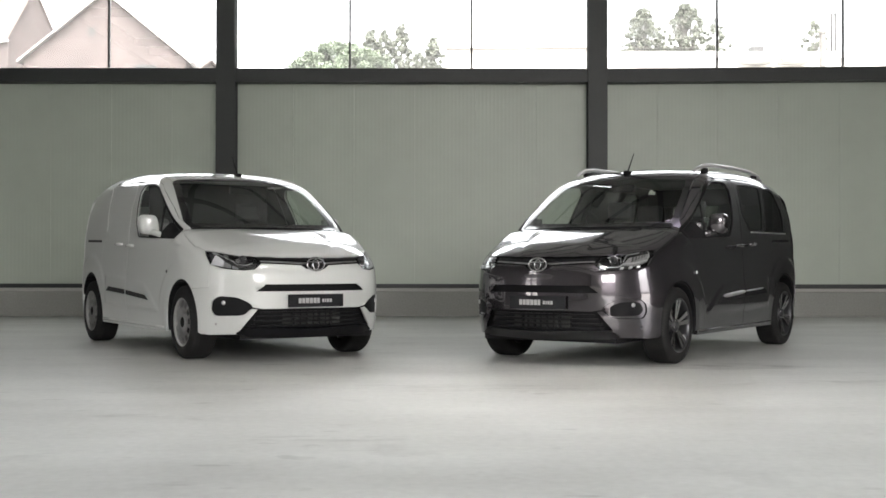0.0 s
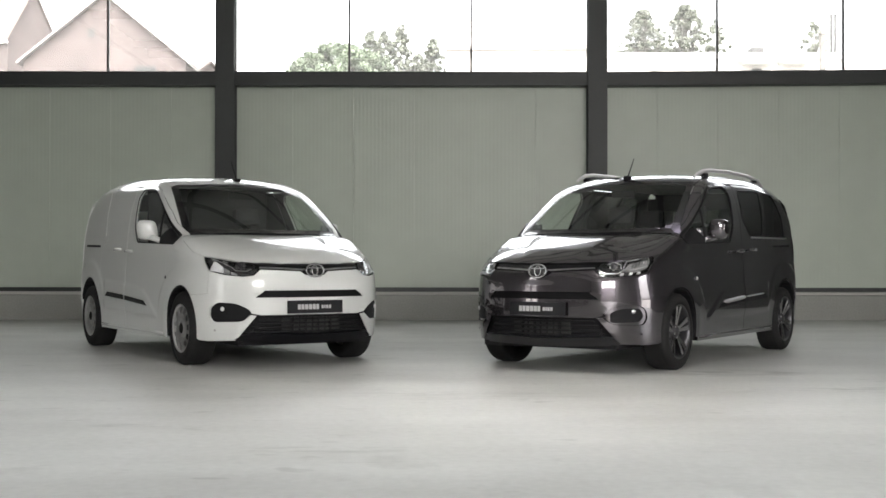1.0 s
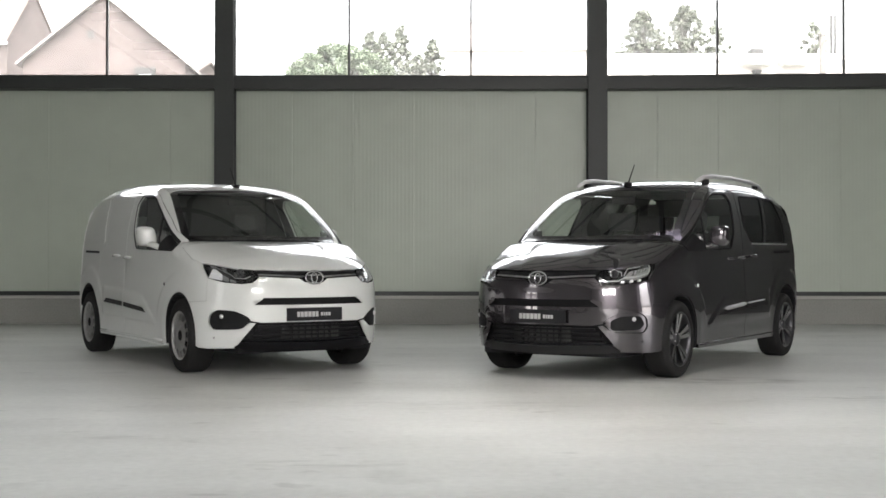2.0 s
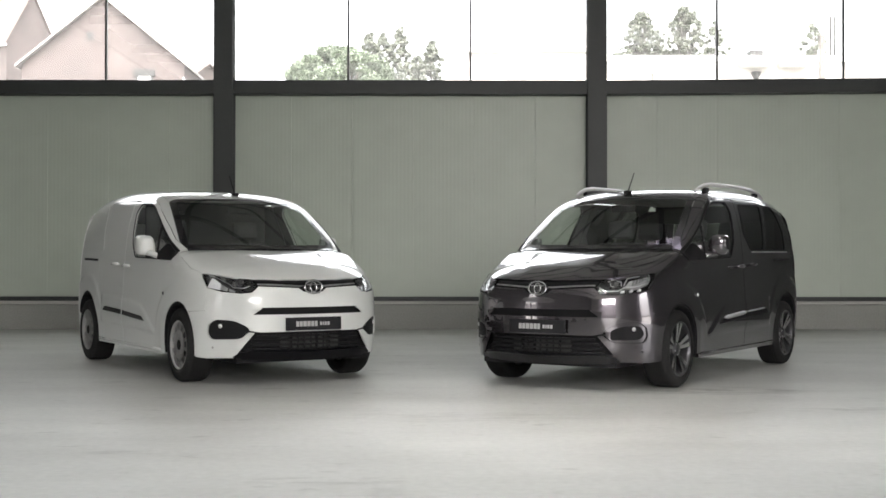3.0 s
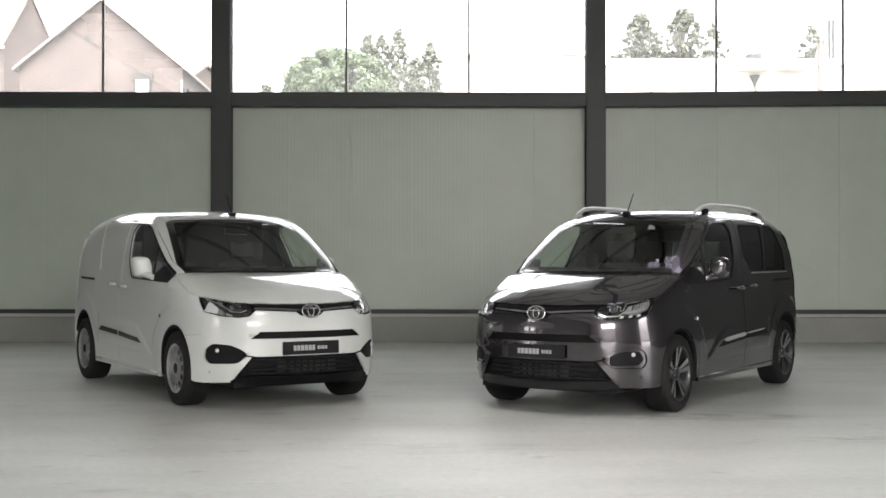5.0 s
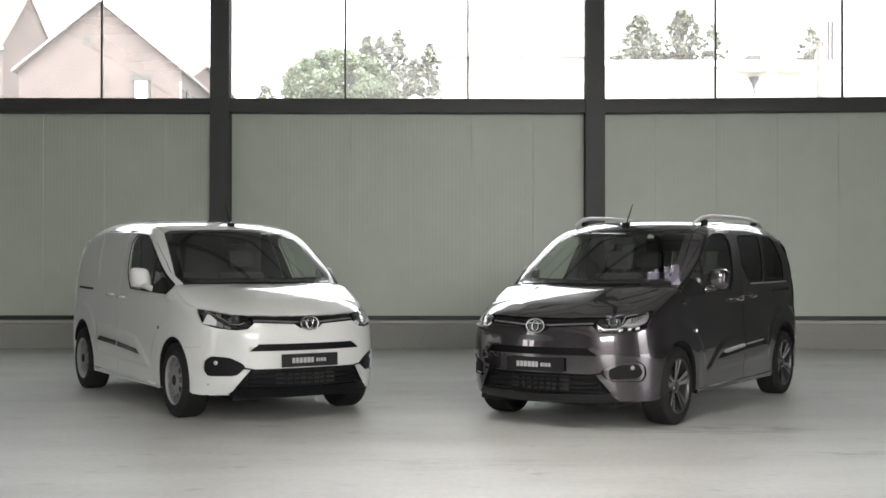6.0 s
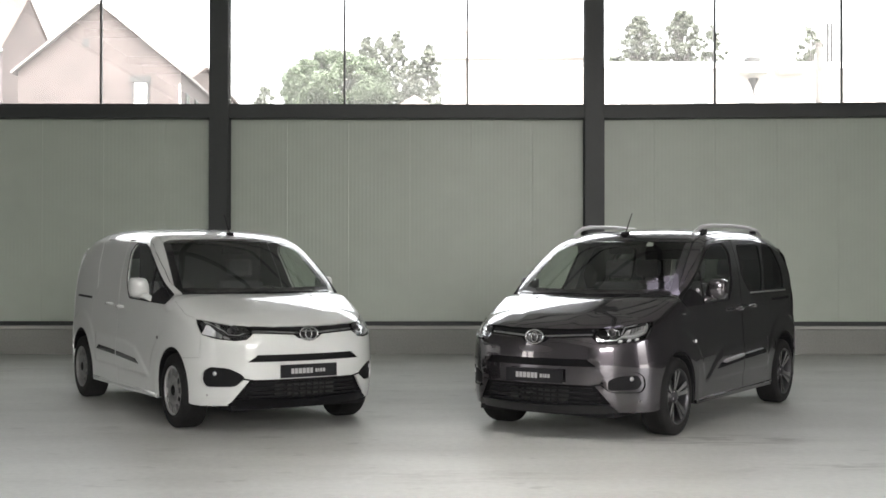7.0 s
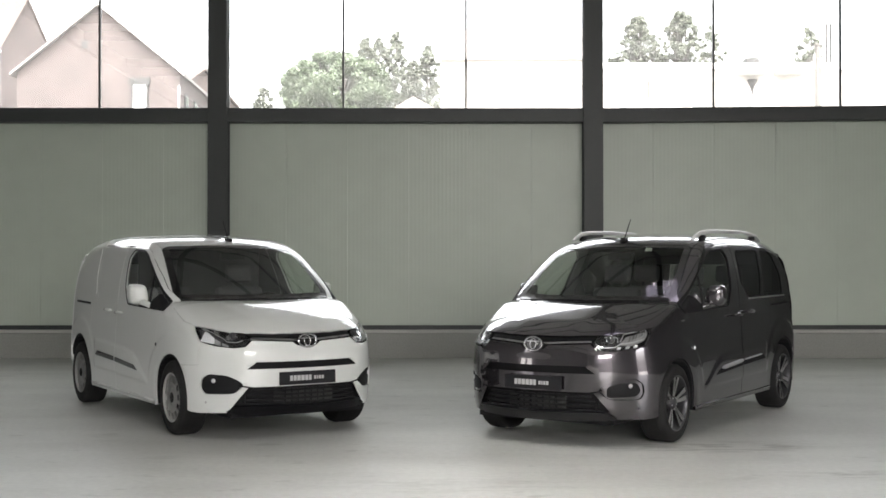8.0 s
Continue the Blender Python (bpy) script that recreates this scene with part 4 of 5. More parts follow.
        # door handles
        for y, z, par in ((1.33, 1.012, door), (1.68, 1.03, slide)):
            h = tube([(sg * 0.925, y - 0.085, z), (sg * 0.948, y - 0.06, z + 0.002), (sg * 0.952, y, z + 0.003), (sg * 0.948, y + 0.06, z + 0.002), (sg * 0.925, y + 0.085, z)], [0.010, 0.014, 0.015, 0.014, 0.010], 10)
            part("handle", h, paint if not glazed else GREY_PAINT, par, "body-coloured bar handle", True)
        bm = lathe([(0.0, 0.004), (0.012, 0.004), (0.016, -0.002)], 16)
        bmesh.ops.transform(bm, matrix=pose(sg * 0.922, 0.29, 0.772) @ Matrix.Diagonal((sg, 1, 1, 1)), verts=bm.verts)
        part("side_marker", bm, WHITE_LENS if glazed else DARK_ALLOY, car)
        # mirror
        mir = new("door_mirror")
        mir.parent = car
        part("shell", mirror_housing(sg), paint, mir, smooth=True)
        part("glass", box(min(sg * 0.87, sg * 1.02), max(sg * 0.87, sg * 1.02), 0.780, 0.784, 1.130, 1.28, 0.002), CHROME, mir, "mirror glass")
        arm = tube([(sg * 0.88, 0.56, 1.105), (sg * 0.905, 0.63, 1.125), (sg * 0.935, 0.72, 1.14)], [0.026, 0.028, 0.030], 12)
        part("arm", arm, paint, mir, "body-coloured mirror arm", True)
        strip("base", [(0.165, 1.108), (0.205, 1.074), (0.62, 1.076), (0.58, 1.13), (0.40, 1.20), (0.345, 1.218)], BLACK_PLASTIC, mir, 0.002, 0.02, "black mirror foot", 0.02)
        # headlight
        lamp = put("headlight", ("lamp_bowl", sg), GLOSS_BLACK, lab="headlight with clear lens")
        put("lens", ("lamp_lens", sg), CLEAR, lamp, "clear lens").visible_shadow = False
        for s, z, r in ((0.528, 0.878, 0.034),):
            p = round_cast(np.array([(s, z)]))[0]
            n = normals_at(p[None])[0]
            n = Vector((n[0], n[1] - 0.8, 0)).normalized()
            mm = Matrix.Diagonal((sg, 1, 1, 1)) @ Matrix.Translation(Vector(p) - 0.035 * n) @ n.to_track_quat("Z", "Y").to_matrix().to_4x4()
            bm = lathe([(0.0, 0.014), (0.5 * r, 0.010), (0.80 * r, 0.0)], 24, "Z")
            bmesh.ops.transform(bm, matrix=mm, verts=bm.verts)
            unit = part("projector", bm, DARK_ALLOY, lamp, "dark projector lamp unit", True)
            bm = lathe([(0.80 * r, 0.0), (0.95 * r, 0.010), (1.05 * r, 0.006), (r, -0.03)], 24, "Z")
            bmesh.ops.transform(bm, matrix=mm, verts=bm.verts)
            part("ring", bm, CHROME if glazed else DARK_ALLOY, unit, "bright ring" if glazed else "dark ring", True)

        def laid(n, pts, mat, lift, lab="", r=0.006):
            R["laid"] = sheet(n, round_cast, soft(pts, r), step=0.02, lift=lift, gap=0, thick=0.02, flip=sg < 0)
            return put(n, "laid", mat, lamp, lab)

        def wire(n, pts, lift, rad):
            q = round_cast(np.array(dense(pts, 0.02, False)))
            q = q + lift * normals_at(q)
            return part(n, tube([(sg * v[0], v[1], v[2]) for v in q], rad, 6), SATIN, lamp, "chrome lamp frame", True)

        laid("inner_wall", [(0.575, 0.86), (0.60, 0.925), (0.70, 0.955), (0.735, 0.955), (0.715, 0.885), (0.64, 0.845)], SILVER if glazed else DARK_ALLOY, -0.04)
        if glazed:
            wire("frame", [(0.575, 0.872), (0.585, 0.930), (0.68, 0.958), (0.712, 0.962), (0.718, 0.940), (0.705, 0.890), (0.64, 0.862), (0.575, 0.858)], -0.016, 0.0045)
            wire("lower_frame", [(0.475, 0.852), (0.500, 0.820), (0.555, 0.824), (0.575, 0.848), (0.63, 0.856), (0.70, 0.884), (0.715, 0.915)], -0.010, 0.005)
            wire("upper_frame", [(0.50, 0.905), (0.53, 0.915), (0.56, 0.90), (0.565, 0.865)], -0.014, 0.004)
            for k in range(5):
                laid("fin", [(0.615 + 0.018 * k, 0.878 + 0.010 * k), (0.623 + 0.018 * k, 0.881 + 0.010 * k), (0.628 + 0.018 * k, 0.921 + 0.007 * k), (0.620 + 0.018 * k, 0.918 + 0.007 * k)], MACHINED, -0.022, r=0.002)
            for k in range(3):
                u = 0.565 + 0.04 * k
                laid("light_block", [(u, 0.808 + 0.006 * k), (u + 0.014, 0.810 + 0.006 * k), (u + 0.016, 0.828 + 0.006 * k), (u, 0.826 + 0.006 * k)], WHITE_LENS, -0.012, "pale daytime light block", 0.002)
        else:
            # plain white block in the outer corner of the lamp
            laid("corner_block", [(0.698, 0.838), (0.672, 0.918), (0.650, 0.908), (0.618, 0.868), (0.624, 0.820)], WHITE_LENS, -0.006, "bright white block in the lamp corner", 0.004)
            laid("side_reflector", [(0.617, 0.819), (0.611, 0.862), (0.588, 0.838), (0.592, 0.812)], SATIN, -0.008, "bright side reflector", 0.003)
            laid("light_block", [(0.583, 0.811), (0.580, 0.832), (0.555, 0.812), (0.558, 0.803)], SATIN, -0.010, "pale daytime light block", 0.002)
            wire("frame", [(0.700, 0.945), (0.66, 0.935), (0.612, 0.905), (0.575, 0.870), (0.56, 0.842), (0.515, 0.838), (0.490, 0.856)], -0.014, 0.0035)
            laid("facet", [(0.556, 0.900), (0.566, 0.870), (0.552, 0.846), (0.540, 0.880)], MACHINED, -0.016, "chrome facet", 0.002)
            laid("facet", [(0.512, 0.905), (0.540, 0.912), (0.530, 0.893), (0.508, 0.880)], MACHINED, -0.016, "chrome facet", 0.002)
            laid("upper_reflector", [(0.66, 0.945), (0.700, 0.952), (0.690, 0.925), (0.655, 0.925)], MACHINED, -0.02, "chrome upper reflector", 0.003)
            laid("upper_reflector", [(0.595, 0.925), (0.625, 0.938), (0.615, 0.895), (0.595, 0.885)], MACHINED, -0.02, "chrome upper reflector", 0.003)
        # thin joint from the fog lamp to the grille, and a parking sensor
        R["joint"] = sheet("joint", round_cast, [(0.455, 0.450), (0.455, 0.462), (0.50, 0.478), (0.50, 0.464)], step=0.02, lift=0.002, gap=0, thick=0.004, flip=sg < 0)
        put("joint_trim", "joint", BLACK_PLASTIC, bumper, "black joint between fog lamp and grille")
        p = round_cast(np.array([(0.66, 0.33)]))[0]
        n = Vector(normals_at(p[None])[0])
        bm = lathe([(0.0, 0.002), (0.010, 0.002), (0.012, -0.003)], 14, "Z")
        bmesh.ops.transform(bm, matrix=Matrix.Diagonal((sg, 1, 1, 1)) @ Matrix.Translation(Vector(p)) @ n.to_track_quat("Z", "Y").to_matrix().to_4x4(), verts=bm.verts)
        part("parking_sensor", bm, DARK_ALLOY if glazed else SILVER, bumper)
        # fog lamp
        bez = put("fog_bezel", ("fog_bezel", sg), BLACK_PLASTIC if not glazed else GREY_PAINT, bumper, "fog lamp surround")
        if glazed:
            R["pocket"] = sheet("fog_pocket", round_cast, soft([(0.525, 0.42), (0.525, 0.50), (0.57, 0.535), (0.655, 0.535), (0.676, 0.47), (0.65, 0.425)], 0.02), step=0.04, lift=-0.008, gap=0, thick=0.004, flip=sg < 0)
            put("fog_pocket", "pocket", BLACK_PLASTIC, bez, "black fog lamp recess")
        p = round_cast(np.array([(0.622, 0.512)]))[0]
        n = Vector(normals_at(p[None])[0])
        bm = lathe([(0.0, 0.003), (0.010, 0.002), (0.017, -0.003), (0.019, -0.010)], 20, "Z")
        n2 = Vector((n.x, n.y - 0.5, 0)).normalized()
        mm = Matrix.Diagonal((sg, 1, 1, 1)) @ Matrix.Translation(Vector(p) - 0.002 * n) @ n2.to_track_quat("Z", "Y").to_matrix().to_4x4()
        bmesh.ops.transform(bm, matrix=mm, verts=bm.verts)
        part("fog_lamp", bm, SATIN, bez, "round fog lamp", True)
        # wheels
        for y in (0.0, 2.785):
            wheel = new("wheel")
            wheel.parent = car
            wheel.matrix_basis = pose(sg * (0.80 if y else 0.782), y, 0.325, 17 * sg + 11 * y)
            tyre_parts(wheel, sg, glazed)
        # roof rails
        if glazed:
            pts = [(sg * 0.605, 1.02, 1.705), (sg * 0.61, 1.10, 1.735), (sg * 0.615, 1.22, 1.769), (sg * 0.62, 1.40, 1.787), (sg * 0.625, 1.9, 1.797), (sg * 0.625, 2.45, 1.790), (sg * 0.615, 2.75, 1.765), (sg * 0.61, 2.92, 1.705)]
            rail = part("roof_rail", tube(pts, [0.012, 0.018, 0.020, 0.019, 0.018, 0.018, 0.017, 0.012], 12), RAIL_SILVER, car, "satin silver roof rail", True)
            for y, h in ((1.26, 1.752), (2.64, 1.76)):
                part("foot", box(sg * 0.617 - 0.020, sg * 0.617 + 0.020, y - 0.05, y + 0.05, 1.69, h, 0.01), BLACK_PLASTIC, rail)
    # wipers, aerial
    for x0, x1 in ((-0.55, 0.02), (-0.02, 0.50)):
        pts = top_cast(np.array([(x0 + (x1 - x0) * k / 8, -0.03 + 0.36 * (x0 + (x1 - x0) * k / 8) ** 2 + 0.015 * k / 8) for k in range(9)]))
        part("wiper", tube([(p[0], p[1], p[2] + 0.004) for p in pts], 0.007, 6), BLACK_PLASTIC, car, "black wiper")
    a = part("aerial", tube([(0, 0.87, 1.70), (0, 0.90, 1.74), (0, 1.02, 1.90)], [0.008, 0.006, 0.0035], 8), BLACK_PLASTIC, car, "black whip aerial")
    part("foot", box(-0.025, 0.025, 0.83, 0.92, 1.69, 1.725, 0.01), BLACK_PLASTIC, a)
    # cabin
    part("floor_pan", box(-0.80, 0.80, -0.15, 3.30, 0.22, 0.27, 0.01), BLACK_PLASTIC, car)
    part("bulkhead", box(-0.72, 0.72, -0.20, -0.14, 0.22, 0.95), BLACK_PLASTIC, car)
    part("engine_tray", box(-0.62, 0.62, -0.70, -0.15, 0.20, 0.24), BLACK_PLASTIC, car)
    part("radiator", box(-0.50, 0.50, -0.74, -0.70, 0.24, 0.80), BLACK_PLASTIC, car)
    dash = box(-0.80, 0.80, 0.10, 0.62, 0.72, 1.08, 0.06)
    merge(dash, box(0.18, 0.62, 0.40, 0.64, 1.02, 1.15, 0.04))
    part("dashboard", dash, TRIM_GREY, car, "dark dashboard")
    st = new("steering_wheel")
    st.parent = car
    st.matrix_basis = pose(0.38, 0.74, 1.03, 62)
    ring = [(0.185 * math.cos(2 * math.pi * k / 32), 0.185 * math.sin(2 * math.pi * k / 32), 0) for k in range(33)]
    part("grip", tube(ring, 0.014, 8), GLOSS_BLACK, st, smooth=True)
    part("hub", box(-0.17, 0.17, -0.04, 0.04, -0.03, 0.01, 0.012), TRIM_GREY, st)
    seat(car, 0.38, 1.12)
    seat(car, -0.38, 1.12)
    if glazed:
        for x in (-0.45, 0.0, 0.45):
            seat(car, x, 2.0, 0.44)
    else:
        wall = box(-0.84, 0.84, 1.62, 1.65, 0.27, 1.05)
        merge(wall, box(-0.64, 0.64, 1.62, 1.65, 1.05, 1.66))
        part("partition", wall, DARK_TRIM, car, "grey cargo partition")
    # added dark boxes block sky light in the gap between roof and tailgate
    bm = box(-0.62, 0.62, 2.96, 2.99, 1.47, 1.655)
    for sg in (-1, 1):
        box(min(sg * 0.62, sg * 0.715), max(sg * 0.62, sg * 0.715), 2.96, 2.99, 1.20, 1.615, 0, bm)
    part("rear_gap_blocker", bm, TRIM_GREY, car)
    part("rear_view_mirror", box(-0.12, 0.12, 0.77, 0.80, 1.515, 1.585, 0.012), BLACK_PLASTIC, car, "rear-view mirror")
    part("headliner", box(-0.60, 0.60, 0.98, 3.0, 1.66, 1.675, 0.004), HEADLINER, car)
    return car


build_car("delivery_van", pose(-1.562, 10.993, 0, 0, 0, 32.01), "glossy white compact delivery van with silver steel wheels", WHITE_PAINT, False)
build_car("passenger_van", pose(1.267, 10.574, 0, 0, 0, -33.50), "dark grey metallic compact passenger van with roof rails", GREY_PAINT, True)

# ---- outside, beyond the windows ----
GROUND = material("yard_ground", (0.24, 0.235, 0.22), 0.9, vary=0.15, grain=2, blotch=0.1)
RENDER_WALL = material("weathered_render", (0.055, 0.042, 0.040), 0.9, vary=0.4, grain=7, blotch=0.8, bump=0.3)
PALE_RENDER = material("pale_render", (0.36, 0.335, 0.32), 0.9, vary=0.12, grain=2, blotch=0.4)
TILE = material("clay_tile", (0.058, 0.043, 0.038), 0.8, vary=0.2, grain=6, blotch=0.6, bump=0.3)
SLATE = material("slate_roof", (0.12, 0.108, 0.105), 0.7, vary=0.2, grain=5, blotch=0.6, bump=0.3)
PINK_TILE = material("pale_clay_tile", (0.12, 0.098, 0.088), 0.8, vary=0.1, grain=6, blotch=0.6)
FRAME_WHITE = material("white_frame", (0.72, 0.71, 0.70), 0.5, vary=0.04)
SHUTTER = material("grey_shutter", (0.012, 0.0115, 0.011), 0.6, vary=0.1)
WINDOW_DARK = material("dark_window", (0.12, 0.125, 0.125), 0.1)
BARK = material("bark", (0.085, 0.078, 0.072), 0.9, vary=0.3, grain=12, bump=0.5)


def leaf_material(name, color):
    m = material(name, color, 0.6, vary=0.0)
    nt = m.node_tree
    geo, rng, mul = nt.nodes.new("ShaderNodeNewGeometry"), nt.nodes.new("ShaderNodeMapRange"), nt.nodes.new("ShaderNodeVectorMath")
    rng.inputs["To Min"].default_value, rng.inputs["To Max"].default_value = 0.35, 0.9
    mul.operation = "SCALE"
    mul.inputs[0].default_value = color
    nt.links.new(geo.outputs["Random Per Island"], rng.inputs["Value"])
    nt.links.new(rng.outputs[0], mul.inputs["Scale"])
    nt.links.new(mul.outputs[0], nt.nodes["Principled BSDF"].inputs["Base Color"])
    return m


PINE_LEAF = leaf_material("pine_needles", (0.098, 0.130, 0.074))
SPRUCE_LEAF = leaf_material("spruce_needles", (0.098, 0.108, 0.078))
BROAD_LEAF = leaf_material("broad_leaves", (0.09, 0.10, 0.07))

tagged(part("ground", box(-1500, 1500, -1500, 3000, -0.45, -0.25), GROUND), "pale paved ground outside the hall", "ground", kind="structure")


def clumps(rng, centres, per, size):
    """Leaf clumps: small bent quads scattered round centres (x, y, z, radius)."""
    V, F = [], []
    for cx, cy, cz, cr in centres:
        for _ in range(per):
            d = rng.normal(size=3)
            d /= np.linalg.norm(d)
            p = np.array([cx, cy, cz]) + d * cr * rng.uniform(0.45, 1.05)
            a = rng.normal(size=3)
            a /= np.linalg.norm(a)
            b = np.cross(a, d + 0.4 * rng.normal(size=3))
            b /= max(np.linalg.norm(b), 1e-6)
            h = size * rng.uniform(0.6, 1.4)
            k = len(V)
            V += [tuple(p - a * h), tuple(p + b * h * 0.6), tuple(p + a * h), tuple(p - b * h * 0.6)]
            F.append((k, k + 1, k + 2, k + 3))
    me = bpy.data.meshes.new("crown")
    me.from_pydata(V, [], F)
    return me


def tree(name, x, y, label, trunk, centres, leaf, per, size, seed, limbs=True):
    rng = np.random.default_rng(seed)
    t = thing(name, pose(x, y, -0.25), label, "tree")
    top = trunk[0]
    bm = tube([(0, 0, 0), (0.1, 0, top * 0.4), (-0.05, 0.1, top * 0.75), (0, 0, top)], [trunk[1], trunk[1] * 0.8, trunk[1] * 0.55, trunk[1] * 0.2], 10)
    if limbs:
        for cx, cy, cz, cr in centres[::3]:
            z0 = min(top * 0.85, max(top * 0.35, cz - 1.2 - 0.3 * math.hypot(cx, cy)))
            merge(bm, tube([(0, 0, z0), (cx * 0.5, cy * 0.5, (z0 + cz) / 2 + 0.2), (cx, cy, cz)], [trunk[1] * 0.35, trunk[1] * 0.22, 0.03], 6))
    part("trunk", bm, BARK, t)
    me = clumps(rng, centres, per, size)
    mesh_object("crown", me, leaf, t)
    return t


# umbrella pine: a broad, domed crown
rng = np.random.default_rng(5)
cs = []
while len(cs) < 230:
    u, v, w = rng.uniform(-1, 1, 3)
    if u * u + v * v + w * w < 1 and w > -0.9:
        k = math.sqrt(u * u + v * v + w * w)
        if k > 0.66:
            cs.append((3.45 * u, 3.3 * v, 13.1 + (2.45 if w > 0 else 2.6) * w, rng.uniform(0.35, 0.65)))
tree("umbrella_pine", -6.95, 80, "broad green umbrella pine with a domed crown", (12.5, 0.38), cs, PINE_LEAF, 300, 0.085, 11)


def conifer(x, y, h, r, z0, seed, thin=1.0):
    rng = np.random.default_rng(seed)
    cs = []
    for k in range(int(64 * thin)):
        f = (k + 0.5) / (64 * thin)
        rad = 1.15 * r * (1 - f) ** 0.65 + 0.1
        for _ in range(5):
            a = rng.uniform(0, 6.283)
            rr = rad * rng.uniform(0.35, 1.05)
            cs.append((rr * math.cos(a), rr * math.sin(a), z0 + (h - z0) * f + rng.uniform(-0.2, 0.2) - 0.15 * rr, 0.10 + 0.36 * (1 - f) + rng.uniform(0, 0.12)))
    return tree("conifer", x, y, "tall dark green conifer with ragged branches", (h - 0.2, 0.25), cs, SPRUCE_LEAF, 60, 0.10, seed + 50, False)


for i, (x, y, h, r, z0) in enumerate(((-5.35, 88, 18.0, 2.5, 6), (-4.5, 92, 18.8, 2.4, 6), (-3.15, 90, 18.9, 2.5, 5), (-1.95, 93, 17.2, 1.9, 6), (-0.8, 91, 18.0, 2.4, 6))):
    conifer(x, y, h, r, z0, 21 + i)


def broadleaf(x, y, h, w, z0, seed, n, gaps=0.0):
    rng = np.random.default_rng(seed)
    cs = []
    for _ in range(2 * n):
        f = rng.uniform(0, 1) ** 0.8
        rad = w * (math.sin(math.pi * min(0.97, 0.22 + 0.75 * f)) ** 0.8)
        a = rng.uniform(0, 6.283)
        rr = rad * math.sqrt(rng.uniform(0.05, 1))
        cs.append((rr * math.cos(a), rr * math.sin(a), z0 + (h - z0) * f, rng.uniform(0.10, 0.32)))
    return tree("broadleaf_tree", x, y, "thin-leaved tree with an open, uneven crown", (h * 0.9, 0.22), cs, BROAD_LEAF, 60, 0.095, seed + 70)


for i, (x, y, h, w, z0, n) in enumerate(((16.0, 95, 21.1, 2.0, 15.3, 105), (14.2, 96, 18.0, 1.6, 15.0, 44), (17.6, 97, 19.6, 0.8, 15.2, 18), (19.4, 95, 21.5, 2.1, 15.6, 135), (22.0, 96, 20.6, 1.4, 15.8, 24), (29.6, 95, 20.2, 1.3, 15.5, 30), (-12.4, 85, 13.9, 0.9, 10.5, 22))):
    broadleaf(x, y, h, w, z0, 41 + i, n)


def gable_house(name, m, label, w, depth, eave, peak, wall, roof, windows, over=0.25, verges=True):
    """A house: gable wall to the front, two roof slopes, chimney, framed windows (x, z, wide, high, shutter)."""
    h = thing(name, m, label, "house")
    bm = bmesh.new()
    f = [bm.verts.new(p) for p in ((-w / 2, 0, 0), (w / 2, 0, 0), (w / 2, 0, eave), (0, 0, peak), (-w / 2, 0, eave))]
    b = [bm.verts.new((v.co.x, depth, v.co.z)) for v in f]
    bm.faces.new(f)
    bm.faces.new(b[::-1])
    for i in (4, 0, 1):
        j = (i + 1) % 5
        bm.faces.new((f[j], f[i], b[i], b[j]))
    bmesh.ops.recalc_face_normals(bm, faces=bm.faces)
    part("wall", bm, wall, h)
    for sg in (-1, 1):
        bm = bmesh.new()
        sl = (peak - eave) / (w / 2)
        e = w / 2 + over
        q = [(0, -over, peak + 0.03), (sg * e, -over, peak - sl * e + 0.03), (sg * e, depth + over, peak - sl * e + 0.03), (0, depth + over, peak + 0.03)]
        lo = [bm.verts.new(p) for p in q]
        hi = [bm.verts.new((p[0], p[1], p[2] + 0.16)) for p in q]
        bm.faces.new(lo)
        bm.faces.new(hi)
        for i in range(4):
            j = (i + 1) % 4
            bm.faces.new((lo[i], lo[j], hi[j], hi[i]))
        bmesh.ops.recalc_face_normals(bm, faces=bm.faces)
        part("roof", bm, roof, h)
        if verges:
            part("verge_board", tube([(0, -over - 0.03, peak + 0.08), (sg * e, -over - 0.03, peak - sl * e + 0.08)], 0.03, 6), PALE_RENDER, h)
    for x, z, ww, hh, shut in windows:
        win = part("window", box(x - ww / 2, x + ww / 2, -0.05, 0.05, z, z + hh, 0.01), FRAME_WHITE, h)
        part("pane", box(x - ww / 2 + 0.07, x + ww / 2 - 0.07, -0.08, -0.052, z + 0.07, z + hh - 0.07), FRAME_WHITE if shut else WINDOW_DARK, win)
        if shut:
            part("lintel", box(x - ww / 2 - 0.2, x + ww / 2 + 0.2, -0.10, 0.0, z + hh, z + hh + 0.32, 0.02), SHUTTER, win)
            for k in (-1, 1):
                part("jamb", box(x + k * (ww / 2 + 0.06) - 0.06, x + k * (ww / 2 + 0.06) + 0.06, -0.09, 0.0, z, z + hh, 0.01), SHUTTER, win)
    return h


gable = gable_house("brick_house", pose(-16.2, 57, -0.25, 0, 0, 2), "weathered pinkish gabled house with pale verges", 7.7, 9.0, 10.7, 13.86, RENDER_WALL, SLATE,
                    [(1.95, 8.75, 0.60, 1.4, True), (-2.4, 7.6, 0.9, 1.3, False)])
part("wall_vent", box(-0.8, -0.5, -0.03, 0.02, 11.85, 12.25, 0.01), SHUTTER, gable)
part("downpipe", tube([(3.82, -0.06, 0.2), (3.82, -0.06, 10.1)], 0.035, 8), FRAME_WHITE, gable)
for yy in (1.6, 4.2):
    win = part("window", box(3.84, 3.92, yy - 0.4, yy + 0.4, 8.4, 9.9, 0.01), SHUTTER, gable)
    part("pane", box(3.92, 3.94, yy - 0.33, yy + 0.33, 8.47, 9.83), WINDOW_DARK, win)
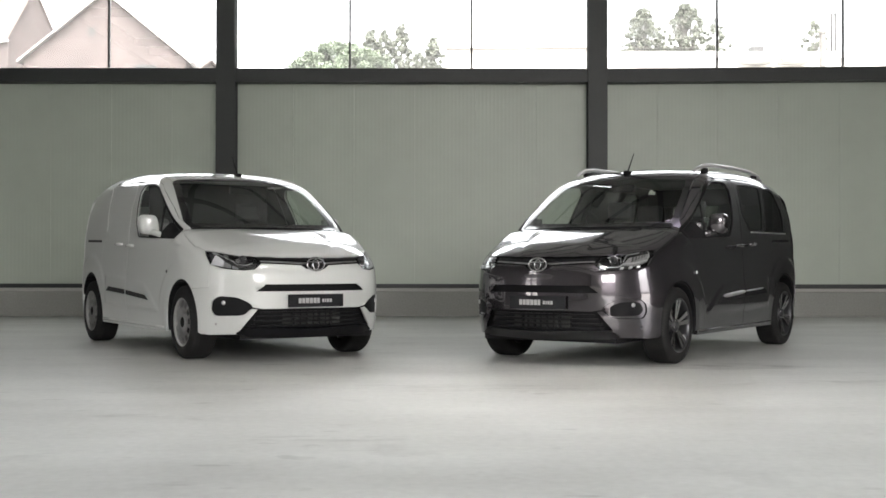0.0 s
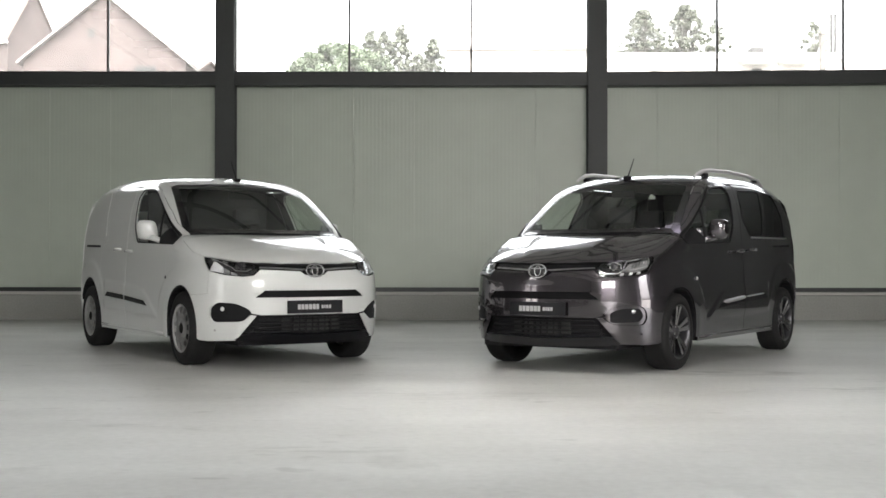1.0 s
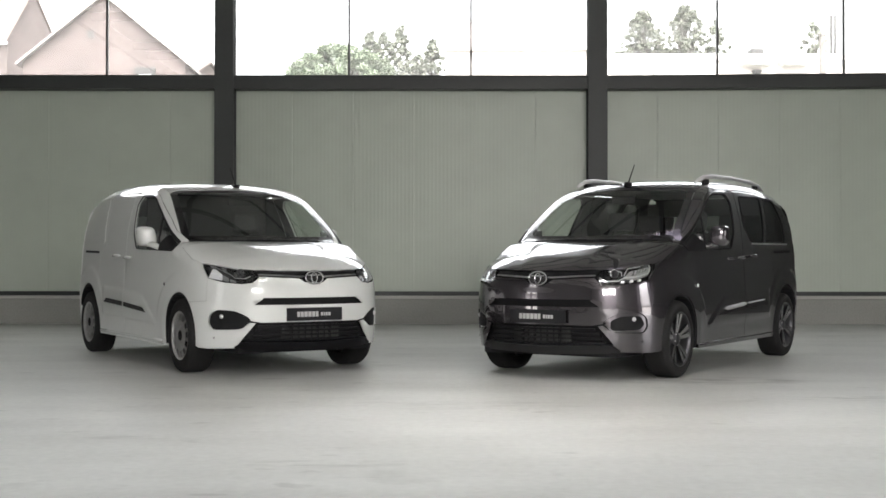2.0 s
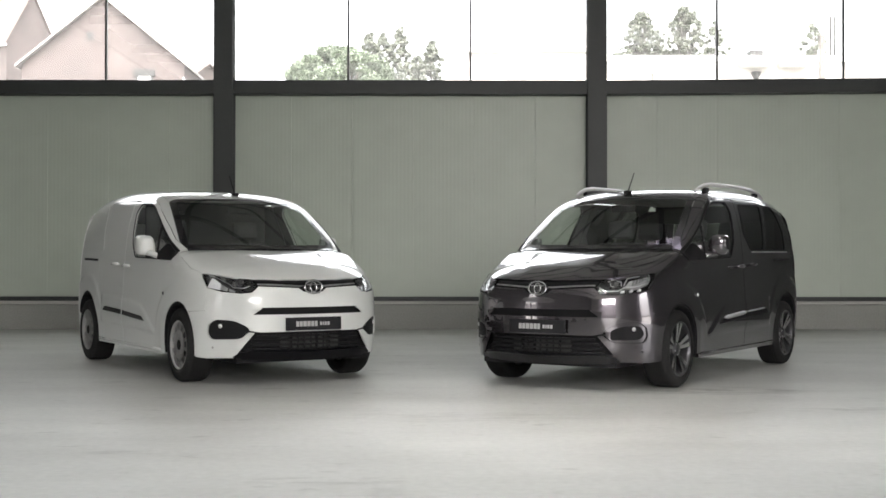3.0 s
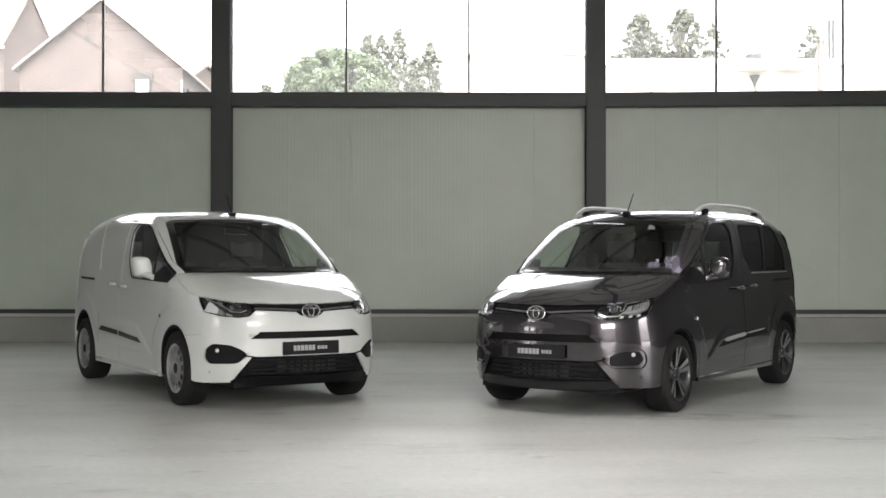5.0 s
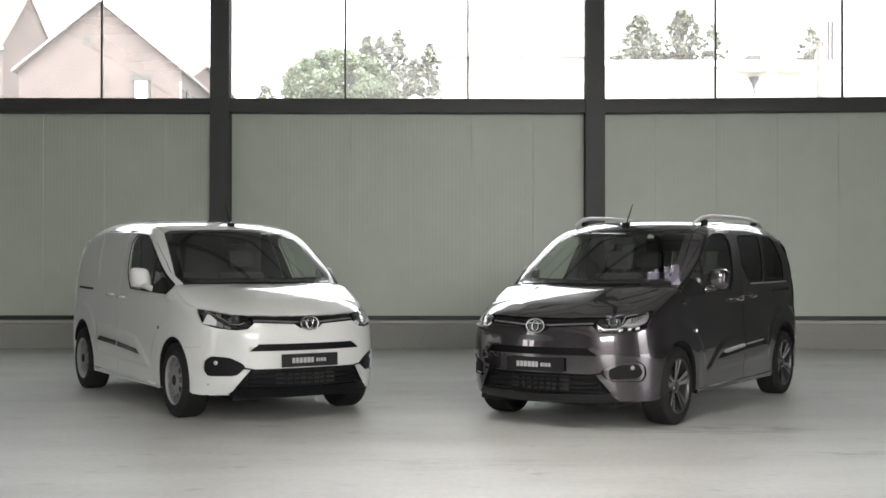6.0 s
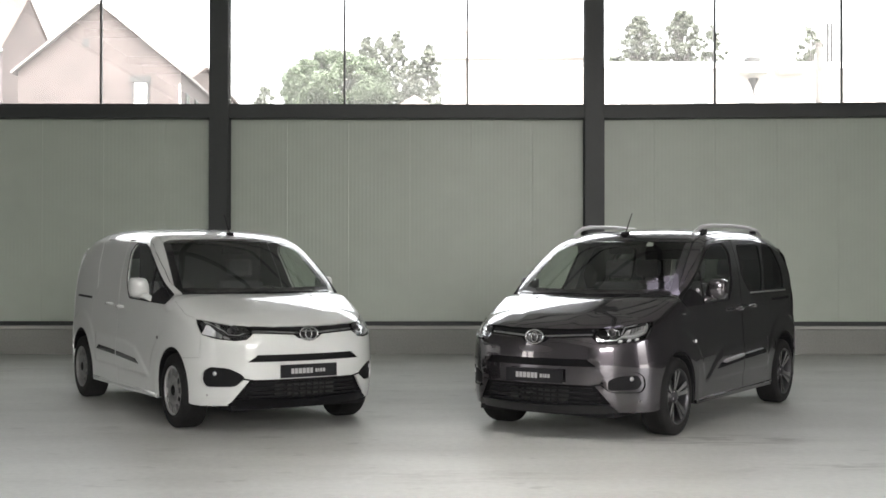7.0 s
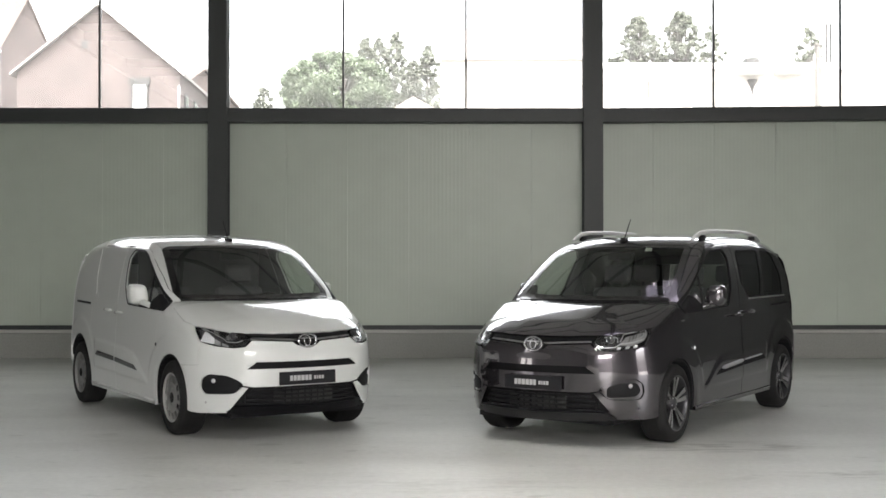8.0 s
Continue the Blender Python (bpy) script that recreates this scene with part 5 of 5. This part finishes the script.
steep = gable_house("steep_roofed_house", pose(-24.1, 70, -0.25, 0, 0, 60), "pale house with a steep reddish roof and a grey gable wall", 3.7, 14.0, 13.9, 16.95, RENDER_WALL, TILE, [(1.0, 12.4, 0.8, 1.2, False)], over=0.12, verges=False)
light = box(-0.45, 0.45, -0.03, 0.05, -0.55, 0.55, 0.02)
bmesh.ops.transform(light, matrix=pose(-0.93, 2.2, 15.62, math.degrees(math.atan2(3.05, 1.85)) - 90, 0, -90), verts=light.verts)
part("roof_window", light, FRAME_WHITE, steep, "white roof window")
part("gutter", tube([(-2.0, -0.1, 13.72), (-2.0, 14.0, 13.72)], 0.09, 8), FRAME_WHITE, steep, "white gutter")
gable_house("far_house", pose(-16.9, 86, -0.25, 0, 0, 60), "far brick house with a low tiled roof", 7.0, 9.0, 13.2, 15.4, TILE, TILE, [(0.5, 10.5, 0.9, 1.3, False)], verges=False)
hip = thing("hip_roofed_house", pose(-1.25, 64, -0.25, 0, 0, 4), "small pale house with a low pinkish hipped roof", "house")
part("wall", box(-1.5, 1.5, 0, 3, 0, 9.55), PALE_RENDER, hip)
bm = bmesh.new()
base = [bm.verts.new(p) for p in ((-1.75, -0.25, 9.5), (1.75, -0.25, 9.5), (1.75, 3.25, 9.5), (-1.75, 3.25, 9.5))]
tip = bm.verts.new((0, 1.5, 10.75))
for i in range(4):
    bm.faces.new((base[i], base[(i + 1) % 4], tip))
bm.faces.new(base[::-1])
part("roof", bm, PINK_TILE, hip)
gable_house("pale_long_house", pose(7.9, 66, -0.25, 0, 0, 88), "long pale house with a broad light roof", 9.0, 7.6, 12.2, 14.4, PALE_RENDER, PALE_RENDER, [(0.5, 9.0, 0.9, 1.3, False)])


def flat_building(name, m, label, w, depth, h, windows, canopies):
    """A flat-roofed building with a parapet, window openings and concrete canopies."""
    t = thing(name, m, label, "building")
    part("wall", box(-w / 2, w / 2, 0, depth, 0, h), PALE_RENDER, t)
    part("parapet", box(-w / 2 - 0.1, w / 2 + 0.1, -0.1, 0.25, h - 0.32, h, 0.02), FRAME_WHITE, t)
    part("roof", box(-w / 2 + 0.2, w / 2 - 0.2, 0.3, depth - 0.2, h + 0.002, h + 0.05), GROUND, t)
    for x, z, ww, hh in windows:
        win = part("window", box(x - ww / 2, x + ww / 2, -0.05, 0.03, z, z + hh, 0.01), FRAME_WHITE, t)
        part("pane", box(x - ww / 2 + 0.06, x + ww / 2 - 0.06, -0.07, -0.052, z + 0.06, z + hh - 0.06), WINDOW_DARK, win)
    for x, z, ww in canopies:
        bm = box(x - ww / 2, x + ww / 2, -0.9, 0.0, z - 0.12, z + 0.06)
        for v in bm.verts:
            if v.co.z < z - 0.05:
                v.co.x = x + (v.co.x - x) * 0.82
        part("canopy", bm, KERB_CONCRETE, t)
    return t


flat_building("white_flat_roofed_building", pose(16.6, 62, -0.25), "long white flat-roofed building with concrete canopies", 17.0, 10.0, 12.0,
              [(-7.0, 8.2, 0.5, 1.9), (-3.0, 8.6, 0.9, 1.4), (-0.6, 8.6, 0.9, 1.4), (6.6, 8.4, 0.9, 1.5)], [(-0.38, 11.48, 1.82), (1.6, 11.48, 1.65)])
part("roof_vent", box(16.25, 16.95, 62.8, 63.6, 11.79, 12.2, 0.04), SHUTTER)
tagged(bpy.data.objects["roof_vent"], "small dark roof vent on the flat roof", "vent")
for x in (20.72, 20.93):
    tagged(part("flue_pipe", tube([(x, 63.5, 11.75), (x, 63.5, 14.1)], 0.08, 8), SHUTTER), "thin grey flue pipe standing on the flat roof", "pipe", "flue pipes")
pole = thing("utility_pole", pose(18.5, 58, -0.25), "weathered wooden utility pole", "pole")
part("shaft", tube([(0, 0, 0), (0, 0, 12.2)], [0.2, 0.15], 10), BARK, pole)
part("cap", box(-0.17, 0.17, -0.17, 0.17, 12.2, 12.28, 0.01), BARK, pole)
lamp = thing("wall_lamp", pose(16.34, 61.98, 10.3), "small grey funnel-shaped wall lamp on the flat-roofed building", "wall lamp")
part("shade", lathe([(0.0, 0.60), (0.27, 0.60), (0.27, 0.55), (0.10, 0.22), (0.05, 0.0)], 16, "Z"), SHUTTER, lamp, smooth=True)
part("stem", tube([(0, 0, 0.02), (0.06, 0, -0.3)], 0.035, 8), SHUTTER, lamp)
post = thing("vent_pipe", pose(10.96, 61.9, 9.9), "short rusty vent pipe on the white facade", "pipe")
part("pipe", tube([(0, 0, 0), (0, 0, 0.85)], 0.07, 8), BARK, post)
part("cap", box(-0.11, 0.11, -0.06, 0.1, 0.85, 0.92, 0.01), BARK, post)
